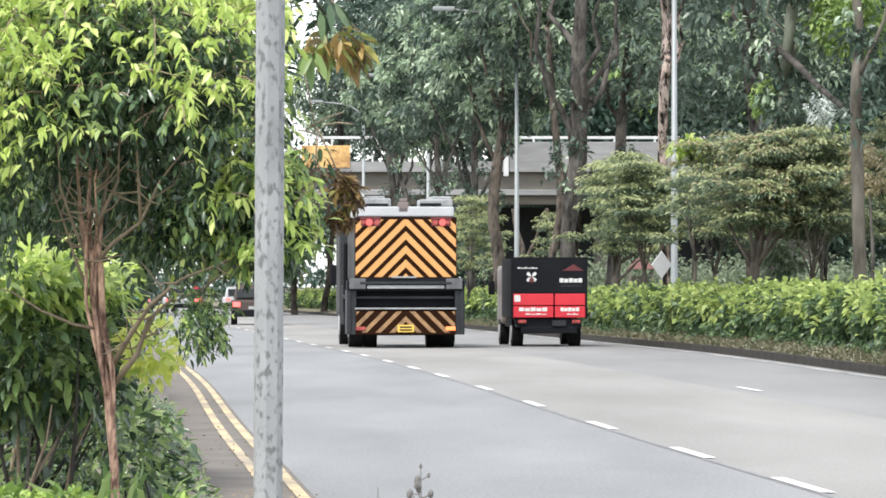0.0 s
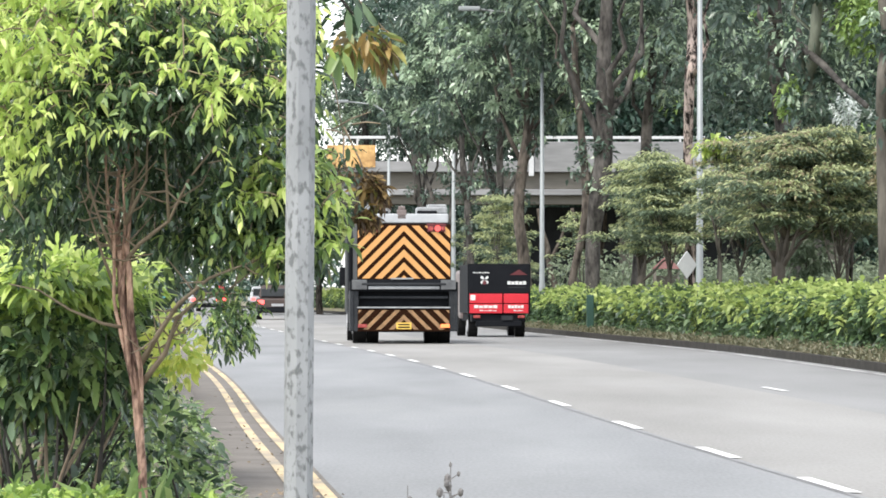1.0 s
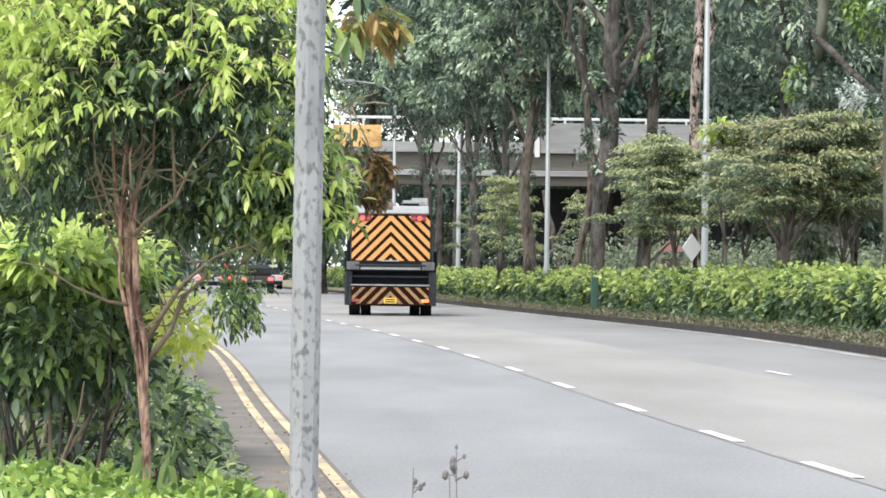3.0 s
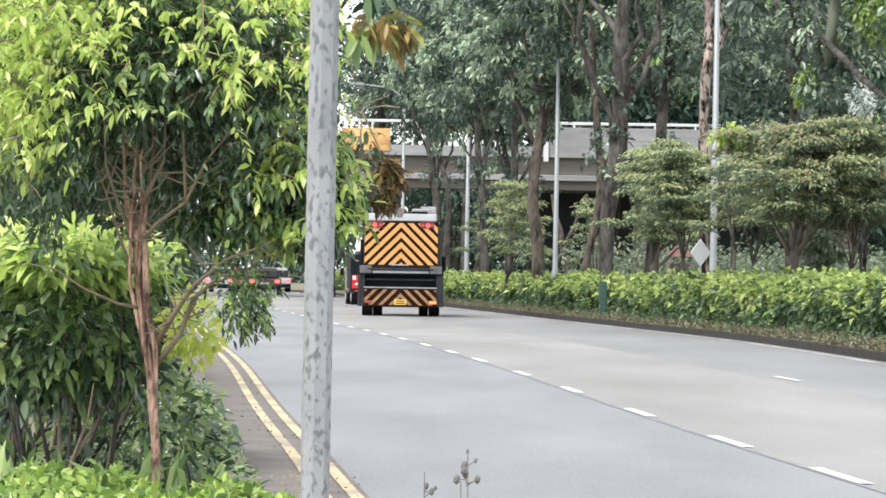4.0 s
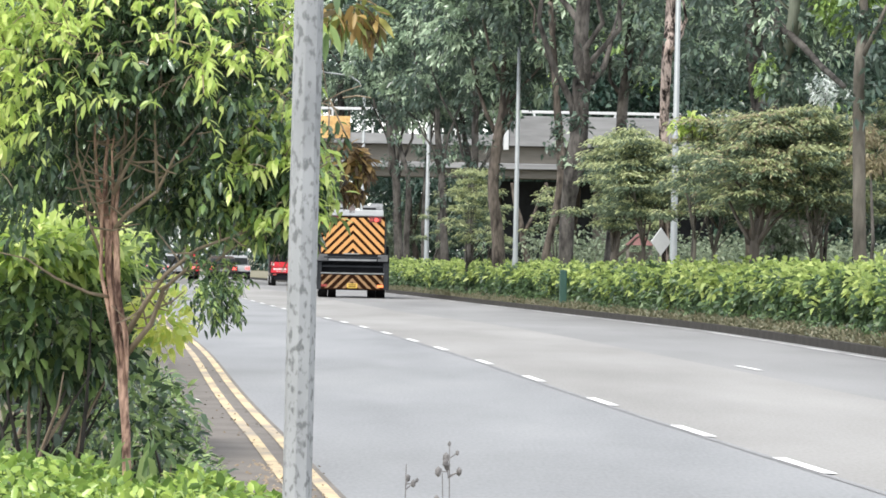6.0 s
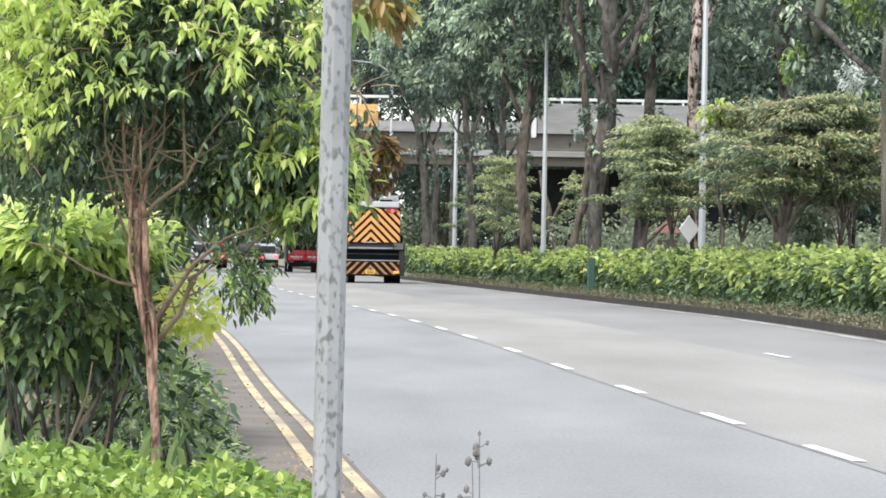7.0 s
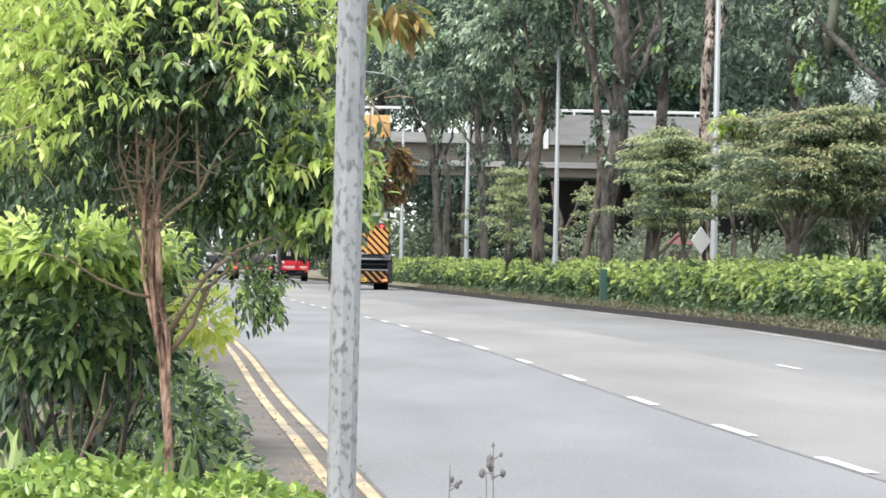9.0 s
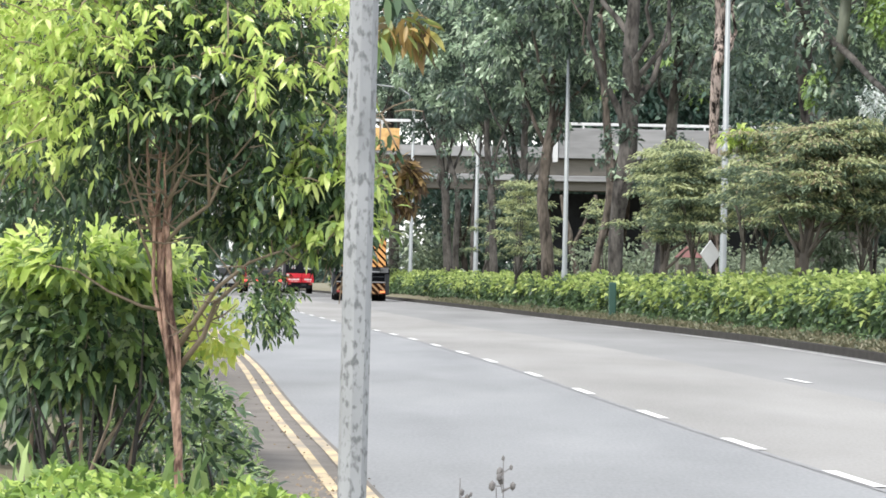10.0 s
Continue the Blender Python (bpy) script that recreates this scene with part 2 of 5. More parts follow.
def leaf_arrays(base, along, length, width, fold=0.25, droop=0.3, fine=True):
    """Vertices and faces of many leaves: base points, directions, lengths."""
    n = len(base)
    along = unit(along)
    ref = rng.normal(size=(n, 3)) * 0.5 + np.array([0, 0, 1.0])
    side = unit(np.cross(along, ref))
    nor = np.cross(side, along)
    L, W = length[:, None], (length * width)[:, None] / 2
    down = np.array([0, 0, -1.0]) * (droop * L)
    if not fine:
        mid = base + along * L * 0.5 + nor * W * fold
        tip = base + along * L + down
        v = np.stack([base, mid + side * W, tip, mid - side * W], 1).reshape(-1, 3)
        k = np.arange(n)[:, None] * 4
        f = np.concatenate([k + [0, 1, 2], k + [0, 2, 3]], 0)
        return v, f
    c1, c2 = base + along * L * 0.33 + down * 0.12, base + along * L * 0.68 + down * 0.45
    tip = base + along * L + down
    up = nor * W * fold
    v = np.stack([base, c1 + side * W * 0.9 + up, c1, c1 - side * W * 0.9 + up,
                  c2 + side * W * 0.8 + up, c2, c2 - side * W * 0.8 + up, tip], 1).reshape(-1, 3)
    k = np.arange(n)[:, None] * 8
    f = np.concatenate([k + q for q in ([0, 1, 2], [0, 2, 3], [1, 4, 5], [1, 5, 2], [2, 5, 6], [2, 6, 3], [4, 7, 5], [5, 7, 6])], 0)
    return v, f


def tri_mesh(name, v, f, mat, parent=None, label=""):
    me = bpy.data.meshes.new(name)
    me.vertices.add(len(v))
    me.vertices.foreach_set("co", np.ascontiguousarray(v, dtype=np.float32).ravel())
    me.loops.add(len(f) * 3)
    me.loops.foreach_set("vertex_index", np.ascontiguousarray(f, dtype=np.int32).ravel())
    me.polygons.add(len(f))
    me.polygons.foreach_set("loop_start", np.arange(0, len(f) * 3, 3, dtype=np.int32))
    me.update(calc_edges=True)
    me.validate()
    me.materials.append(mat)
    ob = new(name, me)
    ob.parent = parent
    if label:
        tagged(ob, label)
    return ob


def leaves(name, base, along, size, width, mat, parent=None, label="", spread=0.3, **kw):
    size = size * (1 + rng.uniform(-spread, spread, len(base)))
    v, f = leaf_arrays(base, along, size, width, **kw)
    return tri_mesh(name, v, f, mat, parent, label)


def ball(n, centre, radii):
    """Points in an ellipsoid, denser towards its skin."""
    d = unit(rng.normal(size=(n, 3)))
    return np.array(centre) + d * (rng.uniform(0.15, 1, (n, 1)) ** 0.45) * np.array(radii)


# ---- the lie of the road ----
KERB = [(-40, 11.6), (0, 9.6), (60, 6.06), (78, 5.28), (90, 4.74), (106, 3.68), (122, 2.3), (135, 1.16), (232, -7.0), (420, -26.0)]
LINE = [(-40, 7.2), (0, 4.35), (28.6, 2.13), (40.4, 1.29), (54.6, 0.46), (67.6, -0.54), (80.4, -1.52), (92, -2.4), (135, -6.0), (232, -14.4), (420, -33.0)]


def curve(table):
    ys, xs = np.array([r[0] for r in table], float), np.array([r[1] for r in table], float)
    fine_y = np.arange(-40, 420, 1.0)
    fine_x = np.interp(fine_y, ys, xs)
    k = np.exp(-0.5 * (np.arange(-18, 19) / 7.0) ** 2)
    pad = np.concatenate([fine_x[0] + (np.arange(-18, 0)) * (fine_x[1] - fine_x[0]), fine_x, fine_x[-1] + np.arange(1, 19) * (fine_x[-1] - fine_x[-2])])
    smooth_x = np.convolve(pad, k / k.sum(), "valid")
    return lambda y: float(np.interp(y, fine_y, smooth_x))


kerb_x, line_x = curve(KERB), curve(LINE)


FALL = [(-40, 0), (72, 0), (78, -0.006), (85, -0.028), (91, -0.052), (98, -0.08), (108, -0.1), (122, -0.118), (152, -0.145), (190, -0.195), (400, -0.589), (420, -0.589)]
level = curve(FALL)


def fall(y):
    """The road dips gently past seventy-five metres."""
    return level(min(max(y, -40.0), 419.0))


def line2_x(y):
    return line_x(y) + 3.13 + 0.4 * min(1.0, max(0.0, (y - 60) / 60))


def tone_x(y):
    """Where the pale asphalt of the middle lane gives way to darker asphalt."""
    return line2_x(y) - 0.28 - 0.35 * min(1.0, max(0.0, (y - 88) / 20))


def left_x(y):
    return line_x(y) - 3.1 - 0.25 * min(1.0, max(0.0, (y - 30) / 37))


def strip(name, y0, y1, xa, xb, lift, mat, step=2.0, parent=None, label=""):
    n = max(1, round((y1 - y0) / step))
    v, f = [], []
    for i in range(n + 1):
        y = y0 + (y1 - y0) * i / n
        v += [(xa(y), y, fall(y) + lift), (xb(y), y, fall(y) + lift)]
        if i:
            f.append((2 * i - 2, 2 * i - 1, 2 * i + 1, 2 * i))
    return link(name, v, f, mat, parent, label)


def solid_strip(name, y0, y1, xa, xb, z0, z1, mat, step=2.0, parent=None, label=""):
    """A bar of rectangular section that follows the road."""
    n = max(1, round((y1 - y0) / step))
    v, f = [], []
    for i in range(n + 1):
        y = y0 + (y1 - y0) * i / n
        g = fall(y)
        v += [(xa(y), y, g + z0), (xb(y), y, g + z0), (xb(y), y, g + z1), (xa(y), y, g + z1)]
        if i:
            for k in range(4):
                a, b = 4 * i - 4 + k, 4 * i - 4 + (k + 1) % 4
                f.append((a, b, b + 4, a + 4))
    f += [(3, 2, 1, 0), tuple(4 * n + k for k in range(4))]
    return link(name, v, f, mat, parent, label)


# ground: one sheet out to the horizon, dipping under the road
def bank(y, d):
    """Height of the verge d metres left of the gutter."""
    rise = 0.36 if y < 40 else 0.25
    return fall(y) + 0.1 + (rise - 0.1) * min(1.0, d / 1.2)


gy = [-300, -40] + list(range(-20, 61, 2)) + list(range(64, 260, 6)) + [300, 419, 900, 3000]
gv, gf = [], []
for i, y in enumerate(gy):
    yc = min(max(y, -40), 418)
    l, k, g = left_x(yc) - 0.62, kerb_x(yc), fall(yc)
    cols = [(-2500, g + 0.3), (-60, g + 0.3), (l - 6, bank(yc, 9)), (l - 2, bank(yc, 2)), (l - 1.2, bank(yc, 1.2)), (l - 0.6, bank(yc, 0.6)), (l - 0.12, g + 0.1),
            (l - 0.02, g - 0.06), (k + 0.03, g - 0.06), (k + 0.13, g + 0.11), (k + 1.2, g + 0.24), (k + 4, g + 0.22), (k + 60, g + 0.3), (2500, g + 0.3)]
    gv += [(x, y, z) for x, z in cols]
    if i:
        for c in range(len(cols) - 1):
            a = (i - 1) * len(cols) + c
            gf.append((a, a + 1, a + 1 + len(cols), a + len(cols)))
tagged(link("ground", gv, gf, M_SOIL, smooth=True), "brown soil and patchy grass beside the road", "ground", kind="structure")

tagged(strip("road_left_lane", -40, 419, left_x, line_x, 0.0, M_LANE_L), "smooth grey asphalt lane with a bluish tone", "road", kind="structure")
tagged(strip("road_middle_lane", -40, 419, line_x, tone_x, 0.0, M_LANE_M), "pale worn warm-grey asphalt lane", "road", kind="structure")
tagged(strip("road_right_lane", -40, 419, tone_x, lambda y: kerb_x(y) + 0.05, 0.0, M_LANE_R), "darker grey asphalt lane along the kerb", "road", kind="structure")
tagged(strip("road_gutter", -40, 419, lambda y: left_x(y) - 0.66, left_x, 0.002, M_GUTTER), "dirty brown-grey gutter strip", "gutter", kind="structure")
tagged(strip("road_seam", -40, 200, lambda y: line_x(y) - 0.075, lambda y: line_x(y) - 0.03, 0.004, M_SEAM), "dark tar seam between asphalt lanes", "road seam", kind="structure")
tagged(solid_strip("kerb", -40, 418, lambda y: kerb_x(y), lambda y: kerb_x(y) + 0.14, -0.1, 0.13, M_KERB), "dark mossy concrete kerb", "kerb", kind="structure")
tagged(solid_strip("verge_kerb", -40, 418, lambda y: left_x(y) - 0.78, lambda y: left_x(y) - 0.64, -0.1, 0.11, M_GUTTER), "low dirty concrete kerb edging", "kerb", kind="structure")


def paint(y0, y1, off, w, base, mat, name, label):
    return tagged(strip(name, y0, y1, lambda y: base(y) + off - w / 2, lambda y: base(y) + off + w / 2, 0.008, mat, 0.5), label, "road marking", kind="structure")


dashes = [7.6, 14.0, 20.3, 26.6, 31.9, 38.3, 45.4, 52.4, 59.8, 65.5, 71.6, 78.0, 84.2]
dashes += [90.5 + 6.3 * i for i in range(16)]
for y in dashes:
    paint(y - 0.2, y + 1.87, 0.0, 0.092, line_x, M_WHITE, "lane_dash", "white painted lane dash on asphalt")
for y in (25.8, 38.7, 51.6):
    paint(y + 0.1, y + 2.15, 0.0, 0.08, line2_x, M_WHITE, "lane_dash", "white painted lane dash on asphalt")
paint(-40, 400, -0.27, 0.085, kerb_x, M_EDGE, "edge_line", "thin worn white edge line beside the kerb")
paint(-40, 400, -0.075, 0.075, left_x, M_YELLOW, "yellow_line", "worn yellow no-parking line")
paint(-40, 400, -0.25, 0.075, left_x, M_YELLOW, "yellow_line", "worn yellow no-parking line")


# ---- galvanised post beside the camera ----
def galvanised():
    m, n, l, b = material("galvanised_steel", 0.5, 0.35)
    co = n.new("ShaderNodeTexCoord")
    big, spots, vein = n.new("ShaderNodeTexNoise"), n.new("ShaderNodeTexNoise"), n.new("ShaderNodeTexVoronoi")
    big.inputs["Scale"].default_value, big.inputs["Detail"].default_value = 9, 4
    spots.inputs["Scale"].default_value, spots.inputs["Detail"].default_value = 100, 3
    vein.inputs["Scale"].default_value = 160
    mp = n.new("ShaderNodeMapping")
    mp.inputs["Scale"].default_value = (1, 1, 0.55)
    l.new(co.outputs["Object"], mp.inputs["Vector"])
    for t in (big, spots, vein):
        l.new(mp.outputs[0], t.inputs["Vector"])
    base = n.new("ShaderNodeValToRGB")
    base.color_ramp.elements[0].position, base.color_ramp.elements[1].position = 0.3, 0.7
    base.color_ramp.elements[0].color, base.color_ramp.elements[1].color = (0.215, 0.224, 0.23, 1), (0.35, 0.36, 0.366, 1)
    l.new(big.outputs["Fac"], base.inputs["Fac"])
    edge = n.new("ShaderNodeValToRGB")
    edge.color_ramp.elements[0].position, edge.color_ramp.elements[1].position = 0.52, 0.64
    edge.color_ramp.elements[0].color, edge.color_ramp.elements[1].color = (0, 0, 0, 1), (1, 1, 1, 1)
    l.new(spots.outputs["Fac"], edge.inputs["Fac"])
    mix = n.new("ShaderNodeMixRGB")
    mix.inputs["Color2"].default_value = (0.14, 0.146, 0.148, 1)
    l.new(edge.outputs["Color"], mix.inputs["Fac"])
    l.new(base.outputs["Color"], mix.inputs["Color1"])
    l.new(mix.outputs["Color"], b.inputs["Base Color"])
    bp = n.new("ShaderNodeBump")
    bp.inputs["Strength"].default_value, bp.inputs["Distance"].default_value = 0.15, 0.002
    l.new(vein.outputs["Distance"], bp.inputs["Height"])
    l.new(bp.outputs["Normal"], b.inputs["Normal"])
    return m


M_GALV = galvanised()


def sign_post():
    base_z = bank(7, 0.4) - 0.03
    post = thing("sign_post", (-0.2825, 7.0, base_z), "blotchy galvanised steel post standing on the verge", "post")
    v, f = tube([(0, 0, 0), (0, 0, 0.02), (0.0, 0, 1.5), (0, 0, 3.0)], [0.0235] * 4, 8)
    part_ob = link("shaft", v, f, M_GALV, post)
    part_ob.rotation_euler = (0, radians(0.3), radians(11))
    part("cap", drum(bmesh.new(), (0.02, 0, 3.005), (0, 0, 1), 0.026, 0.02, 16), M_GALV, post)


sign_post()


# ---- foliage builders ----
def clumps(n_clumps, per, centre, radii, clump_r, seed=0, flat=0.6, low=-1.0):
    """Leaf bases and directions gathered in clumps within an ellipsoid."""
    c = ball(n_clumps, centre, radii)
    c = c[(c[:, 2] - centre[2]) / radii[2] > low]
    r = clump_r * rng.uniform(0.6, 1.35, len(c))
    p = np.repeat(c, per, 0)
    off = unit(rng.normal(size=p.shape)) * rng.uniform(0.2, 1, (len(p), 1)) ** 0.5 * np.repeat(r, per)[:, None] * np.array([1, 1, flat])
    return p + off, off / clump_r + rng.normal(size=p.shape) * 0.5 - np.array([0, 0, 0.25])


def big_tree(line, radii, height, bark, label, forks=5, crown_z=6.0, crown_r=4.0, n_clumps=110, per=50, leaf=0.25, mats=None, seed=0, group="roadside trees", at=None, spread=0.17, back=1.5, flat=0.6, ivy=9):
    """A tree whose trunk follows a line of (x offset, height) from its foot."""
    x, y = at
    g = fall(y) + 0.2
    r = random.Random(seed)
    t = thing("tree", (x, y, g), label, "tree", group)
    pts = [Vector((dx, r.uniform(-0.08, 0.08) * z, z)) for dx, z in line]
    v, f = bough(pts, radii, 14, 0.13, seed)
    link("trunk", v, f, bark, t, smooth=True)
    top = pts[-1]
    low = max(1, len(pts) // 2)
    for k in range(forks):
        s = pts[low + k % (len(pts) - low)]
        a = 2 * math.pi * (k / forks) + r.uniform(-0.5, 0.5)
        reach = crown_r * r.uniform(0.5, 0.85)
        e = Vector((s.x + reach * math.cos(a), s.y + reach * math.sin(a), s.z + (height - s.z) * r.uniform(0.35, 0.7)))
        r0 = radii[low]
        v, f = tube(wobble(s, e, 6, 0.12 * crown_r, seed * 9 + k), [r0 * q for q in (0.5, 0.4, 0.33, 0.27, 0.2, 0.13, 0.05)], 7)
        link("limb", v, f, bark, t, smooth=True)
    # pale clumps put the crown's light into leaf colour, dark ones its shade
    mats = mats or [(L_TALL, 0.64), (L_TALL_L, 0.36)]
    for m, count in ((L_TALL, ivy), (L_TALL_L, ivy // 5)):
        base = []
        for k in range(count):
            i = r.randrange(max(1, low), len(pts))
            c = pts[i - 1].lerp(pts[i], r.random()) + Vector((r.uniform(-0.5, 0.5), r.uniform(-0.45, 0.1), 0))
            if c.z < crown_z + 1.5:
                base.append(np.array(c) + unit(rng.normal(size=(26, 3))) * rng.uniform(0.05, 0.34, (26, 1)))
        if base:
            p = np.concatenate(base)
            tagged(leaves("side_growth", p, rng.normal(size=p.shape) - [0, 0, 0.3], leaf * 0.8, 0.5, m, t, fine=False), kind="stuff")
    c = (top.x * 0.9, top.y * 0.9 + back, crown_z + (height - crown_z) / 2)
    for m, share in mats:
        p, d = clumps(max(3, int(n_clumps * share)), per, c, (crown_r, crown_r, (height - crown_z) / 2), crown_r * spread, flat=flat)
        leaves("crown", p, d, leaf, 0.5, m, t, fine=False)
    return t


# ---- the far wood ----
def wood(name, label, x0, x1, y0, y1, z0, z1, n, per, clump, leaf, mat, thin=None):
    c = np.stack([rng.uniform(x0, x1, n), rng.uniform(y0, y1, n), rng.uniform(z0, z1, n)], 1)
    if thin is not None:
        c = c[thin(c)]
    p = np.repeat(c, per, 0)
    off = unit(rng.normal(size=p.shape)) * rng.uniform(0.2, 1, (len(p), 1)) ** 0.5 * clump * np.repeat(rng.uniform(0.6, 1.4, len(c)), per)[:, None]
    return tagged(leaves(name, p + off, off / clump + rng.normal(size=p.shape) * 0.5, leaf, 0.55, mat, None, fine=False), label, "woodland", kind="stuff")


wood("far_wood", "dense dark green woodland far behind the trees", 3, 26, 232, 262, 2, 19, 2000, 44, 1.3, 0.42, L_FAR)
wood("far_wood", "dense dark green woodland far behind the trees", -9, 6, 236, 270, 7.5, 20, 1050, 44, 1.3, 0.36, L_FAR,
     lambda c: ((c[:, 0] > -6.7) | (c[:, 2] < 10.3)) & ((c[:, 0] > 4.6) | (c[:, 2] > 2.1 + 0.031 * c[:, 1])))
wood("far_wood", "paler treetops in the far woodland", 2, 26, 226, 236, 7, 18, 30, 50, 1.2, 0.34, L_FAR_L)
wood("far_wood", "dark shaded woodland seen under the bridge", -3.4, 6, 232, 270, 0.2, 7.4, 330, 44, 1.1, 0.42, L_FAR)
wood("far_wood", "shaded trees beyond the bridge", -9.8, -3.4, 236, 278, 3.8, 8.5, 110, 40, 1.1, 0.42, L_FAR)
wood("far_wood", "grey-green thicket beside the road under the bridge", -9.0, -1.5, 214, 240, 0.4, 3.8, 120, 36, 0.7, 0.3, L_UNDER,
     lambda c: c[:, 0] > -5.8 + (232 - c[:, 1]) * 0.084)
wood("distant_trees", "distant tree line where the road ends", -80, -4, 424, 440, -0.8, 2.6, 420, 26, 1.0, 0.7, L_FAR)
wood("far_wood", "solid dark woodland closing the view", 1, 34, 270, 285, 1, 22, 700, 26, 2.2, 1.3, L_FAR,
     lambda c: (c[:, 0] > 7.4) | (c[:, 2] > 3.2 + 0.031 * c[:, 1]))
wood("far_undergrowth", "tangled undergrowth below the far trees", 4, 22, 196, 216, 0.3, 2.2, 260, 40, 0.7, 0.25, L_UNDER)
wood("planting_undergrowth", "pale shaded shrubs between the trunks behind the hedge", 6.6, 14, 122, 150, 0.3, 1.5, 170, 40, 0.4, 0.2, L_UNDER)


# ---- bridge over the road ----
# near-black tone with the shade below the deck painted in
M_SHADE = surface("shade_black_concrete", (0.012, 0.014, 0.018), (0.04, 0.044, 0.05), 0.6, 5, 0.9)
M_BANNER = surface("weathered_orange_panel", (0.3, 0.16, 0.06), (0.74, 0.48, 0.19), 1.1, 5, 0.7, spread=0.3)


def bridge():
    b = thing("road_bridge", (0, 218, -0.25), "pale concrete bridge with stained girders and a white rail", "bridge")
    part("parapet", boxes((3.25, 30, -0.15, 0.15, 7.1, 8.6), bevel=0.03), M_CONC, b, "pale grey concrete parapet")
    part("low_parapet", boxes((-40, 3.0, -0.15, 0.15, 7.1, 7.62), bevel=0.03), M_CONC, b, "low concrete upstand below an open railing")
    part("pilaster", boxes((3.0, 3.25, -0.25, 0.2, 6.9, 8.66), bevel=0.02), M_RAIL, b, "white painted pilaster")
    part("girder", boxes((-40, 30, 0.25, 2.0, 6.25, 7.09), bevel=0.05), M_CONC_D, b, "brown-stained concrete girder")
    part("ledge", boxes((-40, 30, -0.25, 2.4, 5.95, 6.24), bevel=0.04), M_CONC, b)
    part("under_girder", boxes((-40, 30, 0.1, 2.3, 5.5, 5.94), bevel=0.04), M_CONC_D, b)
    part("deck", boxes((-40, 30, 0.2, 9.0, 7.1, 7.3)), M_CONC_D, b)
    part("rail", boxes((-40, 30, -0.06, 0.06, 8.74, 8.88), bevel=0.02), M_RAIL, b, "white painted steel rail")
    for i in range(34):
        x = -39.5 + i * 2.0
        part("rail_post", boxes((x - 0.05, x + 0.05, -0.05, 0.05, 8.55 if x > 3 else 7.6, 8.76)), M_RAIL, b)
    # wall added under the deck; its dark colour stands for shade there
    part("shade_wall", boxes((2.4, 14, 8.2, 9.0, -0.2, 5.5)), M_SHADE, b, "added near-black wall painting the shade under the deck")
    part("banner", boxes((-7.0, -4.6, -0.2, -0.16, 7.32, 8.42), bevel=0.01), M_BANNER, b, "weathered orange-yellow panel below the rail")
    for x in (8.2, 18.5):
        part("pier", drum(bmesh.new(), (x, 3, 2.7), (0, 0, 1), 0.6, 5.7, 20), M_CONC_D, b)


bridge()


def leaning_tree(x, y, lean, h, seed):
    """A thin shaded trunk with one fork, standing under the bridge's edge."""
    t = thing("tree", (x, y, fall(y)), "thin dark leaning trunk in the shade of the bridge", "tree", "shaded trunks")
    pts = wobble((0, 0, -0.1), (lean, 0.3, h), 6, 0.12, seed)
    v, f = bough(pts, [0.2, 0.17, 0.16, 0.15, 0.13, 0.11, 0.08], 10, 0.12, seed)
    link("trunk", v, f, M_BARK_B, t, smooth=True)
    v, f = tube(wobble(pts[3], (pts[3].x - lean * 0.9, 0.5, h * 0.95), 4, 0.1, seed + 1), [0.1, 0.08, 0.07, 0.05, 0.03], 7)
    link("limb", v, f, M_BARK_B, t, smooth=True)


for k, (x, y, lean) in enumerate([(4.5, 214, -1.1), (5.3, 225, 0.8), (5.9, 212, -0.9), (6.6, 224, 0.4), (2.6, 226, 0.5), (-1.2, 226, -0.5), (-6.2, 228, 0.6), (-7.6, 226, -0.4)]):
    leaning_tree(x, y, lean, 5.2, 90 + k)

# ---- lamp posts ----
def lamp_post(x, y, h, r, arms):
    g = fall(y) + 0.2
    t = thing("street_lamp", (x, y, g), "slim pale grey steel street lamp post behind the hedge", "street lamp", "street lamps")
    v, f = tube([(0, 0, -0.1), (0, 0, 1.2), (0, 0, 1.25), (0, 0, h)], [r * 1.25, r * 1.2, r, r * 0.6], 12)
    link("pole", v, f, M_STEEL, t, smooth=True)
    for a in arms:
        pts = [(0, 0, h - 0.1), (a * 0.28, 0, h + 0.42), (a * 0.75, 0, h + 0.72), (a * 2.0, 0, h + 0.85)]
        v, f = tube(pts, [r * 0.5, r * 0.45, r * 0.4, r * 0.35], 8)
        arm = link("arm", v, f, M_STEEL, t, smooth=True)
        part("lantern", boxes((a * 2.3 - 0.35, a * 2.3 + 0.35, -0.13, 0.13, h + 0.8, h + 0.94), bevel=0.04), M_STEEL, arm)
    return t


lamp_post(2.33, 139, 9.05, 0.083, (-1, 0.6))
lamp_post(5.68, 108, 9.7, 0.09, (-1, 1))
lamp_post(-0.62, 185, 9.2, 0.1, (-1, 1))
lamp_post(-3.87, 214, 9.35, 0.1, (-1,))

